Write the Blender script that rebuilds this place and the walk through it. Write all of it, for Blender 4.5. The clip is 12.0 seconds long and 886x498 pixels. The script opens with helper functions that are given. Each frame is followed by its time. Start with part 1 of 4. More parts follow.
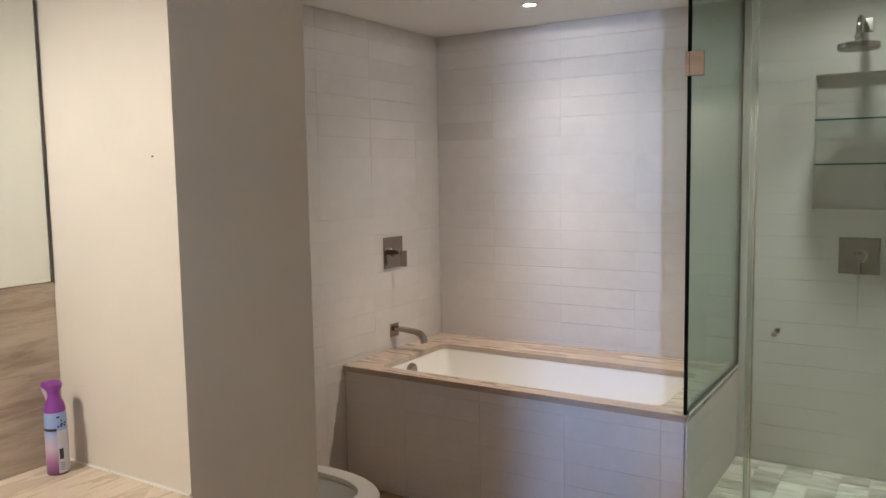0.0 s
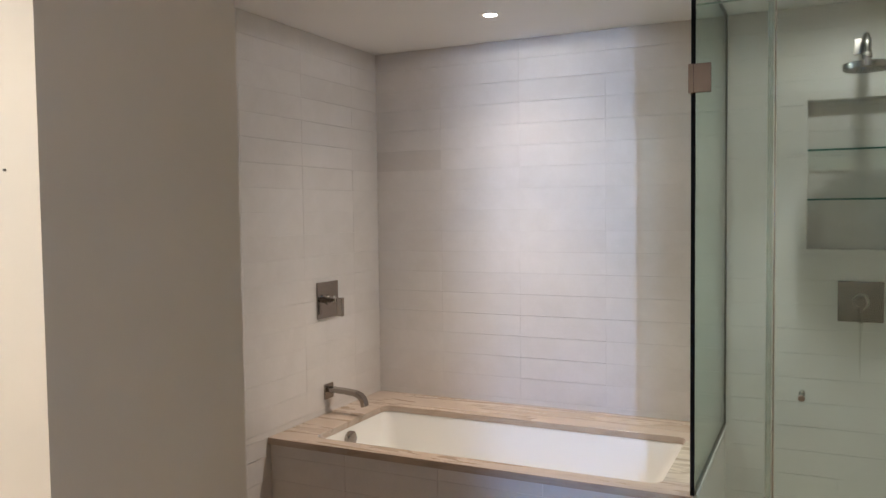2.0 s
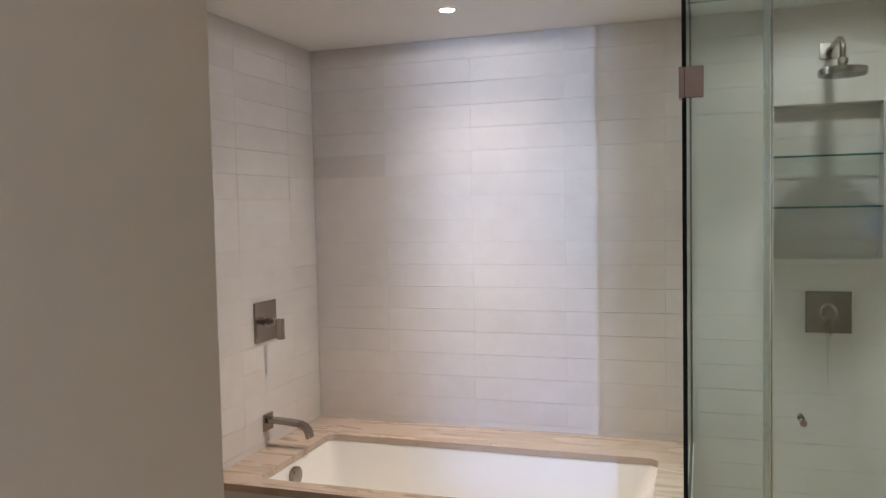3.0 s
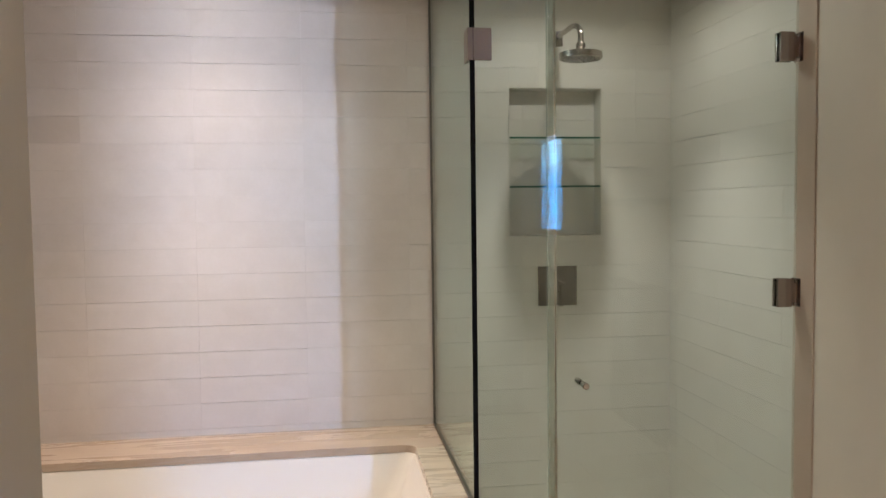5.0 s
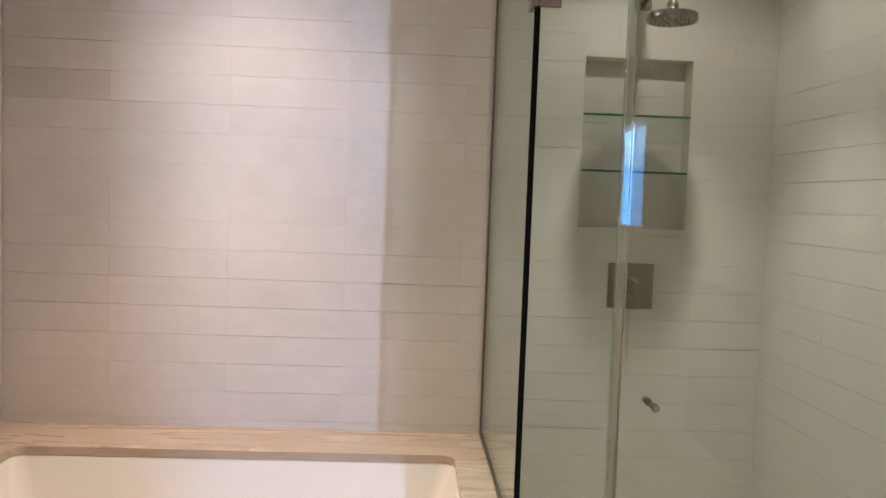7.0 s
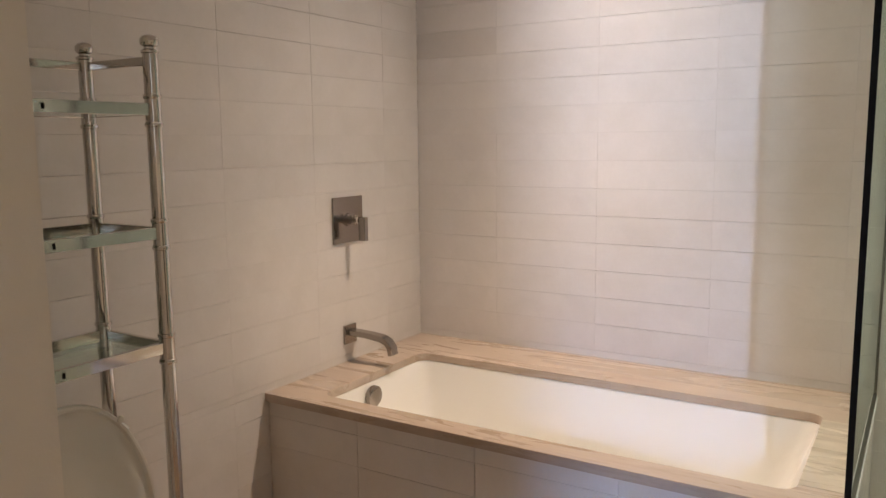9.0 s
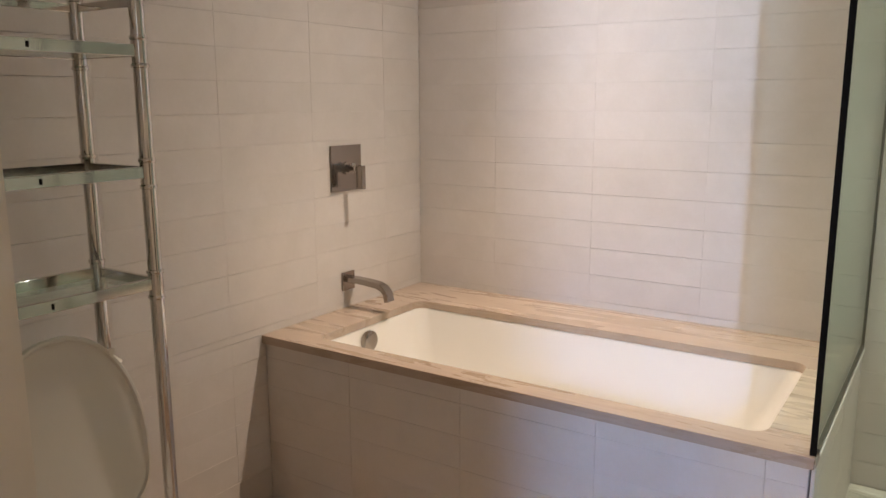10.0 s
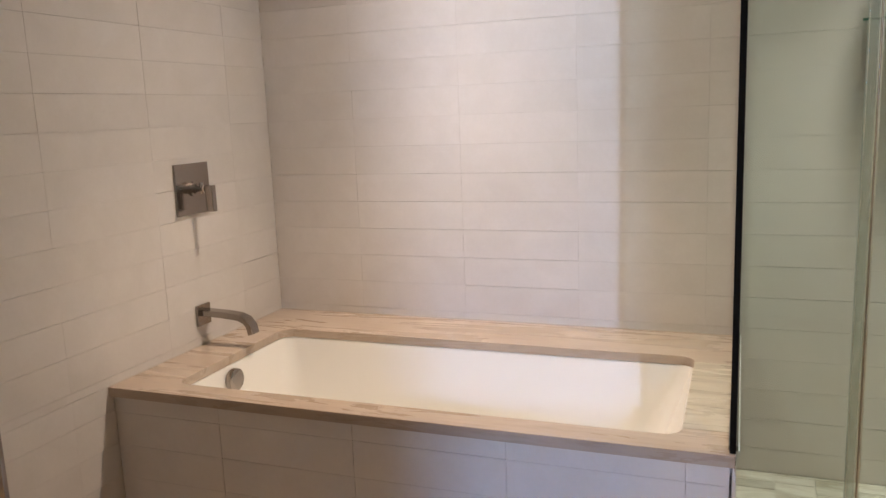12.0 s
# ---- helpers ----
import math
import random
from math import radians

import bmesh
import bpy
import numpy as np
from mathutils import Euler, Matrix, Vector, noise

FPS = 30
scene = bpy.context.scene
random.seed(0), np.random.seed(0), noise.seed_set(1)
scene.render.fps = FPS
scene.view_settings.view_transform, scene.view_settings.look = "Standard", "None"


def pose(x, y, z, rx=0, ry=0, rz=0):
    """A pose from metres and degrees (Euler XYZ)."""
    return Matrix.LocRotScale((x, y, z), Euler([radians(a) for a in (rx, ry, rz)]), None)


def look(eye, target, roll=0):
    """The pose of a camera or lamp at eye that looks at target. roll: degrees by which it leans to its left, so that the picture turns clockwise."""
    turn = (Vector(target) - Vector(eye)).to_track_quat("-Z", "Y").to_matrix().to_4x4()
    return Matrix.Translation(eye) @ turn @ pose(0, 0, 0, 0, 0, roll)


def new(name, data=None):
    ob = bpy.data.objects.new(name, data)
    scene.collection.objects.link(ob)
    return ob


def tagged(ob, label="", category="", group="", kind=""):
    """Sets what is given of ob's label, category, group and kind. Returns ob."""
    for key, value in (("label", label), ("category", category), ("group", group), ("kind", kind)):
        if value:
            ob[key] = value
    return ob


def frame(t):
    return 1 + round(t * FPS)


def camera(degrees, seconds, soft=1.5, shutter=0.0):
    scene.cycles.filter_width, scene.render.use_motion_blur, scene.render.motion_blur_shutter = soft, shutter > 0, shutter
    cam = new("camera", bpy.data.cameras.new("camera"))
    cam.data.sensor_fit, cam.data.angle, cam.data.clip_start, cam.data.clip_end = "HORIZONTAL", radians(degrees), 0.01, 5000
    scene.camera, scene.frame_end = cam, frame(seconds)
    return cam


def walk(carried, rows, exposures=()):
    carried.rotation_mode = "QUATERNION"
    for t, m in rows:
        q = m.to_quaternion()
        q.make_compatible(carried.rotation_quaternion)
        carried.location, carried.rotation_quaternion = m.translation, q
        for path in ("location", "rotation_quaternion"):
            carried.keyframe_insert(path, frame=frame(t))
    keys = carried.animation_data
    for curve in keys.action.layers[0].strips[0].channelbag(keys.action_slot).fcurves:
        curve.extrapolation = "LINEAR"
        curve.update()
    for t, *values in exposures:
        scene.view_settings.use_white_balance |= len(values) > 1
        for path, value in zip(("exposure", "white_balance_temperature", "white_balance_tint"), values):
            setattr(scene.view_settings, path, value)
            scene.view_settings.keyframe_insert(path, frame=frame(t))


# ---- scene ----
cam = camera(58.9, 12.0)
PATH = [
    (0, (2.515, -3.964, 1.577), (1.455, -2.279, 1.385), -1.0),
    (0.5, (2.435, -3.89, 1.593), (1.474, -2.145, 1.417), -1.5),
    (1, (2.336, -3.757, 1.581), (1.395, -1.997, 1.451), 0.8),
    (1.5, (2.26, -3.631, 1.548), (1.364, -1.847, 1.434), 1.3),
    (2, (2.081, -3.552, 1.556), (1.216, -1.752, 1.461), -0.7),
    (2.5, (1.911, -3.468, 1.598), (1.118, -1.633, 1.527), -1.7),
    (2.7, (1.849, -3.428, 1.622), (1.115, -1.569, 1.539), -1.7),
    (4.3, (1.452, -3.277, 1.507), (1.407, -1.281, 1.389), 1.4),
    (4.5, (1.405, -3.24, 1.503), (1.46, -1.245, 1.378), 0.9),
    (5, (1.306, -3.158, 1.508), (1.586, -1.181, 1.401), -0.7),
    (5.5, (1.271, -3.088, 1.503), (1.811, -1.164, 1.417), -0.8),
    (6, (1.281, -3.021, 1.475), (1.929, -1.131, 1.375), 0.5),
    (6.5, (1.347, -2.914, 1.483), (1.783, -0.965, 1.381), 1.9),
    (7, (1.43, -2.808, 1.46), (1.514, -0.813, 1.336), 2.1),
    (7.5, (1.504, -2.742, 1.444), (1.217, -0.77, 1.268), 0.6),
    (7.7, (1.528, -2.724, 1.45), (1.117, -0.776, 1.264), 0.3),
    (9.3, (1.87, -2.76, 1.422), (0.775, -1.114, 1.124), -0.1),
    (9.5, (1.892, -2.756, 1.414), (0.788, -1.119, 1.095), 0.2),
    (10, (1.926, -2.738, 1.396), (0.842, -1.098, 1.025), -0.2),
    (10.5, (1.932, -2.723, 1.374), (0.883, -1.077, 0.939), -0.7),
    (11, (1.914, -2.726, 1.364), (0.902, -1.066, 0.897), -0.1),
    (11.5, (1.844, -2.702, 1.365), (0.905, -0.988, 0.942), 0.2),
    (12, (1.716, -2.634, 1.372), (1.009, -0.795, 1.027), -2.3),
]
walk(cam, [(t, look(eye, target, roll)) for t, eye, target, roll in PATH],
     exposures=[(0, -0.15, 6050, 6), (0.5, -0.06, 6120, 6), (1.5, -0.11, 6150, 6), (2.5, -0.04, 5870, 7), (4.5, -0.03, 6450, 11), (6, 0.03, 6560, 10), (7.5, -0.04, 6880, 16), (9.5, 0.06, 6800, 10), (11, 0.11, 6740, 10), (12, 0.05, 6680, 10)])

# ---- world, lights ----
world = bpy.data.worlds.new("world")
scene.world = world
world.use_nodes = True
wn = world.node_tree
sky = wn.nodes.new("ShaderNodeTexSky")
sky.sky_type = "NISHITA"
sky.sun_disc = False
sky.sun_elevation = radians(40)
sky.sun_rotation = radians(200)
wn.links.new(sky.outputs[0], wn.nodes["Background"].inputs[0])
wn.nodes["Background"].inputs[1].default_value = 0.06


def lamp(name, kind, m, energy, color, **kw):
    data = bpy.data.lights.new(name, kind)
    data.energy, data.color = energy, color
    for k, v in kw.items():
        if k == "size":
            data.size = v
        elif k == "size_y":
            data.shape = "RECTANGLE"
            data.size_y = v
        elif k == "spread":
            data.spread = radians(v)
        elif k == "radius":
            data.shadow_soft_size = v
        elif k == "cone":
            data.spot_size = radians(v)
        elif k == "blend":
            data.spot_blend = v
        elif k == "angle":
            data.angle = radians(v)
    ob = new(name, data)
    ob.matrix_world = m
    return ob


CEIL = 2.37
WARM = (1.0, 0.80, 0.62)
lamp("sun", "SUN", look((20, -8, 25), (0, 0, 0)), 2.0, (1.0, 0.95, 0.88), angle=0.5)
lamp("tub_downlight", "SPOT", look((0.842, -0.495, CEIL - 0.012), (0.842, -0.70, 0)), 88, (1.0, 0.79, 0.64), radius=0.02, cone=84, blend=1.0)
lamp("tub_downlight_flank", "SPOT", look((0.842, -0.495, CEIL - 0.012), (0.842, -0.50, 0)), 30, (1.0, 0.84, 0.74), radius=0.02, cone=140, blend=1.0)
lamp("tub_downlight_halo", "SPOT", look((0.842, -0.495, CEIL - 0.012), (0.842, -0.485, 0)), 6.5, (1.0, 0.90, 0.86), radius=0.03, cone=179, blend=0.1)
lamp("shower_downlight", "SPOT", look((2.228, -0.52, CEIL - 0.012), (2.228, -0.51, 0)), 61, (1.0, 0.95, 0.87), radius=0.018, cone=86, blend=1.0)
lamp("shower_downlight_halo", "SPOT", look((2.228, -0.52, CEIL - 0.012), (2.228, -0.51, 0)), 9, (1.0, 0.94, 0.85), radius=0.018, cone=172, blend=0.5)
lamp("vanity_downlight", "SPOT", look((0.70, -3.90, CEIL - 0.012), (0.78, -3.85, 0)), 114, (1.0, 0.88, 0.76), radius=0.05, cone=165, blend=0.5)
lamp("window_high_sky", "AREA", look((3.80, -6.20, 3.00), (0.95, 0.0, 0.40)), 155, (0.38, 0.56, 1.0), size=0.12, size_y=1.3, spread=70)
lamp("window_low_sky", "AREA", look((3.80, -6.20, 1.50), (0.95, 0.0, 1.50)), 72, (0.55, 0.69, 1.0), size=0.14, size_y=1.6, spread=70)
lamp("window_skylight", "AREA", look((2.87, -3.91, 1.64), (0.0, -3.91, 1.50)), 2.8, (0.66, 0.79, 1.0), size=0.94, size_y=0.58, spread=90)


# ---- materials ----
def nodes_of(name, rough=0.5, metal=0.0, color=(0.8, 0.8, 0.8), ior=1.45):
    mat = bpy.data.materials.new(name)
    mat.use_nodes = True
    nt = mat.node_tree
    b = nt.nodes["Principled BSDF"]
    b.inputs["Base Color"].default_value = (*color, 1)
    b.inputs["Roughness"].default_value = rough
    b.inputs["Metallic"].default_value = metal
    b.inputs["IOR"].default_value = ior
    return mat, nt, b


def coords(nt, scale=(1, 1, 1), rot=(0, 0, 0), use="Object", offset=False):
    tc = nt.nodes.new("ShaderNodeTexCoord")
    mp = nt.nodes.new("ShaderNodeMapping")
    mp.inputs["Scale"].default_value = scale
    mp.inputs["Rotation"].default_value = rot
    nt.links.new(tc.outputs[use], mp.inputs["Vector"])
    if offset:
        oi = nt.nodes.new("ShaderNodeObjectInfo")
        cx = nt.nodes.new("ShaderNodeCombineXYZ")
        mu = nt.nodes.new("ShaderNodeMath")
        mu.operation = "MULTIPLY"
        mu.inputs[1].default_value = 37.0
        nt.links.new(oi.outputs["Random"], mu.inputs[0])
        for i in range(3):
            nt.links.new(mu.outputs[0], cx.inputs[i])
        nt.links.new(cx.outputs[0], mp.inputs["Location"])
    return mp.outputs["Vector"]


def noise_tex(nt, vec, scale, detail=4, rough=0.55, distort=0.0):
    n = nt.nodes.new("ShaderNodeTexNoise")
    n.inputs["Scale"].default_value = scale
    n.inputs["Detail"].default_value = detail
    n.inputs["Roughness"].default_value = rough
    n.inputs["Distortion"].default_value = distort
    nt.links.new(vec, n.inputs["Vector"])
    return n.outputs["Fac"]


def ramp(nt, fac, stops):
    r = nt.nodes.new("ShaderNodeValToRGB")
    el = r.color_ramp.elements
    while len(el) < len(stops):
        el.new(0.5)
    for e, (p, c) in zip(el, stops):
        e.position, e.color = p, (*c, 1)
    nt.links.new(fac, r.inputs["Fac"])
    return r.outputs["Color"]


def mixc(nt, fac, a, b, mode="MIX"):
    m = nt.nodes.new("ShaderNodeMix")
    m.data_type, m.blend_type = "RGBA", mode
    for sock, v in ((m.inputs[0], fac), (m.inputs[6], a), (m.inputs[7], b)):
        if isinstance(v, (int, float)):
            sock.default_value = v
        elif isinstance(v, tuple):
            sock.default_value = (*v, 1)
        else:
            nt.links.new(v, sock)
    return m.outputs[2]


def bump(nt, b, fac, strength, dist=0.002):
    n = nt.nodes.new("ShaderNodeBump")
    n.inputs["Strength"].default_value = strength
    n.inputs["Distance"].default_value = dist
    nt.links.new(fac, n.inputs["Height"])
    nt.links.new(n.outputs["Normal"], b.inputs["Normal"])


def rough_from(nt, b, fac, lo, hi):
    m = nt.nodes.new("ShaderNodeMapRange")
    m.inputs["To Min"].default_value, m.inputs["To Max"].default_value = lo, hi
    nt.links.new(fac, m.inputs["Value"])
    nt.links.new(m.outputs[0], b.inputs["Roughness"])


def paint(name, color, rough=0.6, amount=0.05, orange=0.15):
    mat, nt, b = nodes_of(name, rough)
    v = coords(nt)
    big = noise_tex(nt, v, 1.6, 5)
    dark = tuple(c * (1 - amount) for c in color)
    lite = tuple(min(1, c * (1 + amount)) for c in color)
    nt.links.new(ramp(nt, big, [(0.3, dark), (0.7, lite)]), b.inputs["Base Color"])
    fine = noise_tex(nt, v, 260, 2)
    bump(nt, b, fine, orange, 0.001)
    wob = 0.08 if rough > 0.35 else 0.015
    rough_from(nt, b, noise_tex(nt, v, 9), rough - wob, rough + wob)
    return mat


def tile_mat(name, a, c):
    mat, nt, b = nodes_of(name, 0.35)
    v = coords(nt, offset=True)
    oi = nt.nodes.new("ShaderNodeObjectInfo")
    base = ramp(nt, oi.outputs["Random"], [(0.0, a), (1.0, c)])
    cloud = noise_tex(nt, v, 7, 6, 0.6, 0.4)
    shade = ramp(nt, cloud, [(0.3, (0.93, 0.925, 0.915)), (0.7, (1, 1, 1))])
    col = mixc(nt, 1.0, base, shade, "MULTIPLY")
    fine = noise_tex(nt, v, 90, 4, 0.7)
    col = mixc(nt, 0.35, col, mixc(nt, 1.0, col, ramp(nt, fine, [(0.35, (0.94, 0.93, 0.92)), (0.65, (1, 1, 1))]), "MULTIPLY"))
    nt.links.new(col, b.inputs["Base Color"])
    bump(nt, b, noise_tex(nt, v, 35, 5), 0.10, 0.001)
    rough_from(nt, b, cloud, 0.40, 0.55)
    return mat


def stone_mat(name, stops, scale=(0.35, 5, 5), rough=0.25, offset=True, contrast=1.0, spread=0.0, pitted=1.0):
    """Travertine, its veins running along the object's x; spread: how far the pieces differ in lightness."""
    mat, nt, b = nodes_of(name, rough)
    v = coords(nt, scale, offset=offset)
    warp = noise_tex(nt, v, 1.3, 5, 0.55, 1.4)
    col = ramp(nt, warp, stops)
    v2 = coords(nt, (scale[0] * 1.4, scale[1] * 2.2, scale[2] * 2.2), offset=offset)
    fine = noise_tex(nt, v2, 2.0, 5, 0.6, 1.2)
    dark = mixc(nt, 1.0, col, ramp(nt, fine, [(0.36, (0.78, 0.73, 0.68)), (0.50, (0.98, 0.97, 0.96)), (0.7, (1.04, 1.03, 1.02))]), "MULTIPLY")
    patch = noise_tex(nt, coords(nt, (2.2, 2.2, 2.2), offset=offset), 1.6, 3)
    amt = nt.nodes.new("ShaderNodeMapRange")
    amt.inputs["From Min"].default_value, amt.inputs["From Max"].default_value = 0.35, 0.65
    amt.inputs["To Max"].default_value = 0.85 * contrast
    nt.links.new(patch, amt.inputs["Value"])
    col = mixc(nt, amt.outputs[0], col, dark)
    grain = noise_tex(nt, coords(nt, (scale[0] * 6, scale[1] * 14, scale[2] * 14), offset=offset), 2.0, 6, 0.7, 0.6)
    col = mixc(nt, 1.0, col, ramp(nt, grain, [(0.34, (0.90, 0.88, 0.86)), (0.50, (1, 1, 1)), (0.66, (1.03, 1.03, 1.02))]), "MULTIPLY")
    v3 = coords(nt, (6, 30, 30), offset=offset)
    pits = noise_tex(nt, v3, 3, 3, 0.8)
    col = mixc(nt, 1.0, col, ramp(nt, pits, [(0.24, tuple(1 - pitted * k for k in (0.22, 0.26, 0.30))), (0.31, (1, 1, 1))]), "MULTIPLY")
    if spread:
        oi = nt.nodes.new("ShaderNodeObjectInfo")
        lo = 1.0 - spread
        col = mixc(nt, 1.0, col, ramp(nt, oi.outputs["Random"], [(0.15, (lo, lo, lo * 0.97)), (0.5, (1, 1, 1)), (0.9, (1.12, 1.12, 1.12))]), "MULTIPLY")
    nt.links.new(col, b.inputs["Base Color"])
    bump(nt, b, pits, 0.12, 0.001)
    rough_from(nt, b, fine, rough - 0.06, rough + 0.12)
    return mat


def metal_mat(name, color, rough, brushed=0.0):
    mat, nt, b = nodes_of(name, rough, 1.0, color)
    v = coords(nt, (40, 40, 1.5))
    n = noise_tex(nt, v, 12, 3)
    rough_from(nt, b, n, max(0.02, rough - 0.06), rough + 0.08)
    if brushed:
        bump(nt, b, n, brushed, 0.0005)
    return mat


def glass_mat(name, tint, ior_base=0.04):
    """Clear glass: straight through with the tint of its thickness, glossy towards grazing angles."""
    mat = bpy.data.materials.new(name)
    mat.use_nodes = True
    nt = mat.node_tree
    nt.nodes.remove(nt.nodes["Principled BSDF"])
    tr = nt.nodes.new("ShaderNodeBsdfTransparent")
    tr.inputs[0].default_value = (*tint, 1)
    gl = nt.nodes.new("ShaderNodeBsdfGlossy")
    gl.inputs["Roughness"].default_value = 0.0
    gl.inputs["Color"].default_value = (0.95, 0.98, 0.96, 1)
    lw = nt.nodes.new("ShaderNodeLayerWeight")
    lw.inputs["Blend"].default_value = 0.5
    p = nt.nodes.new("ShaderNodeMath")
    p.operation = "POWER"
    p.inputs[1].default_value = 5.0
    nt.links.new(lw.outputs["Facing"], p.inputs[0])
    m = nt.nodes.new("ShaderNodeMath")
    m.operation = "MULTIPLY_ADD"
    m.inputs[1].default_value = 0.96
    m.inputs[2].default_value = ior_base
    nt.links.new(p.outputs[0], m.inputs[0])
    mix = nt.nodes.new("ShaderNodeMixShader")
    nt.links.new(m.outputs[0], mix.inputs[0])
    nt.links.new(tr.outputs[0], mix.inputs[1])
    nt.links.new(gl.outputs[0], mix.inputs[2])
    nt.links.new(mix.outputs[0], nt.nodes["Material Output"].inputs[0])
    return mat


def seal_mat(name):
    """Clear vinyl: mostly see-through, a little milky, with a soft gloss."""
    mat = glass_mat(name, (0.93, 0.96, 0.94), 0.10)
    nt = mat.node_tree
    tl = nt.nodes.new("ShaderNodeBsdfTranslucent")
    tl.inputs[0].default_value = (0.85, 0.88, 0.86, 1)
    df = nt.nodes.new("ShaderNodeBsdfDiffuse")
    df.inputs[0].default_value = (0.85, 0.88, 0.86, 1)
    milky, both = nt.nodes.new("ShaderNodeMixShader"), nt.nodes.new("ShaderNodeMixShader")
    milky.inputs[0].default_value = 0.5
    both.inputs[0].default_value = 0.13
    clear = nt.nodes["Material Output"].inputs[0].links[0].from_socket
    nt.links.new(tl.outputs[0], milky.inputs[1])
    nt.links.new(df.outputs[0], milky.inputs[2])
    nt.links.new(clear, both.inputs[1])
    nt.links.new(milky.outputs[0], both.inputs[2])
    nt.links.new(both.outputs[0], nt.nodes["Material Output"].inputs[0])
    return mat


def glow_mat(name, color, strength):
    mat, nt, b = nodes_of(name, 0.5, 0, color)
    b.inputs["Emission Color"].default_value = (*color, 1)
    b.inputs["Emission Strength"].default_value = strength
    return mat


M_JAMB = paint("jamb_stone", (0.52, 0.43, 0.355), 0.4, 0.08, 0.1)
M_WALL = paint("wall_paint", (0.72, 0.66, 0.58))
M_CEIL = paint("ceiling_paint", (0.80, 0.77, 0.73), 0.7, 0.02, 0.1)
M_TILE = tile_mat("wall_tile_stone", (0.663, 0.618, 0.573), (0.682, 0.637, 0.592))
M_TILE_DARK = tile_mat("wall_tile_stone_dark", (0.60, 0.555, 0.51), (0.63, 0.585, 0.54))
M_GROUT, _nt, _b = nodes_of("grout", 0.9)
_n = noise_tex(_nt, coords(_nt, (1, 1, 9)), 2.2, 3, 0.6)
_nt.links.new(ramp(_nt, _n, [(0.48, (0.68, 0.63, 0.58)), (0.68, (0.28, 0.24, 0.20))]), _b.inputs["Base Color"])
M_PALEGROUT = paint("pale_grout", (0.70, 0.67, 0.58), 0.85, 0.12, 0.4)
M_DECK = stone_mat("deck_travertine", [(0.26, (0.37, 0.285, 0.21)), (0.44, (0.425, 0.335, 0.255)), (0.56, (0.475, 0.38, 0.295)), (0.74, (0.395, 0.31, 0.24))], (0.6, 2.4, 2.4), contrast=0.14, pitted=0.2)
M_DECK_END = stone_mat("deck_end_travertine", [(0.26, (0.34, 0.285, 0.22)), (0.42, (0.45, 0.385, 0.30)), (0.54, (0.56, 0.49, 0.39)), (0.72, (0.40, 0.34, 0.26))], (0.9, 4.0, 4.0), contrast=0.45, pitted=0.6)
M_SPLASH = stone_mat("backsplash_travertine", [(0.28, (0.27, 0.20, 0.145)), (0.42, (0.43, 0.34, 0.255)), (0.54, (0.58, 0.49, 0.385)), (0.72, (0.37, 0.29, 0.215))], (3, 0.5, 4.6), offset=False)
M_COUNTER = stone_mat("counter_travertine", [(0.25, (0.60, 0.48, 0.35)), (0.5, (0.70, 0.59, 0.46)), (0.75, (0.64, 0.53, 0.41))], (4, 0.4, 4), offset=False, contrast=0.3, pitted=0.4)
M_FLOOR = stone_mat("floor_travertine", [(0.25, (0.22, 0.13, 0.07)), (0.45, (0.38, 0.25, 0.15)), (0.6, (0.48, 0.34, 0.22)), (0.75, (0.32, 0.21, 0.13))], (2.2, 3.2, 3.2), 0.3, spread=0.15)
M_MOSAIC = stone_mat("mosaic_stone", [(0.30, (0.50, 0.46, 0.37)), (0.42, (0.66, 0.62, 0.52)), (0.58, (0.86, 0.83, 0.74)), (0.75, (0.72, 0.68, 0.58))], (3, 9, 9), 0.4, spread=0.22)
M_PORC = paint("white_porcelain", (0.80, 0.77, 0.71), 0.14, 0.01, 0.0)
M_ACRYL = paint("tub_enamel", (0.84, 0.81, 0.75), 0.2, 0.01, 0.0)
M_LID = paint("toilet_lid_plastic", (0.64, 0.60, 0.53), 0.28, 0.02, 0.02)
M_NICKEL = metal_mat("brushed_nickel", (0.33, 0.295, 0.265), 0.18, 0.02)
M_HINGE = metal_mat("satin_nickel", (0.34, 0.285, 0.26), 0.12, 0.02)
M_SHELF = paint("frosted_shelf", (0.26, 0.285, 0.25), 0.25, 0.06, 0.0)
M_CHROME = metal_mat("chrome", (0.60, 0.565, 0.53), 0.05)
M_DARK = metal_mat("dark_channel", (0.20, 0.19, 0.17), 0.4)
M_BLACK = paint("black_gasket", (0.008, 0.007, 0.006), 0.9, 0.1, 0.0)
M_BLACK.node_tree.nodes["Principled BSDF"].inputs["IOR"].default_value = 1.12
M_GLASS = glass_mat("shower_glass", (0.902, 0.956, 0.946))
M_SHELF_GLASS = glass_mat("shelf_glass", (0.86, 0.93, 0.90))
M_EDGE = nodes_of("glass_edge_green", 0.1, 0, (0.03, 0.12, 0.09))[0]
M_SEAL = seal_mat("clear_vinyl_seal")
M_EDGE_TOP = glass_mat("top_glass_edge", (0.50, 0.66, 0.60), 0.2)
M_EDGE_PALE = glass_mat("polished_glass_edge", (0.88, 0.93, 0.90), 0.36)
M_GLASS_SIDE = glass_mat("shower_side_glass", (0.83, 0.922, 0.912))
M_WINGLASS = glass_mat("window_glass", (0.96, 0.97, 0.98))
# grey of the strip that imitates the shower lever's shadow
M_STREAK = paint("lever_shadow_streak", (0.52, 0.48, 0.435), 0.4, 0.1, 0.0)
M_CAULK = paint("beige_caulk", (0.56, 0.51, 0.45), 0.6, 0.08, 0.1)
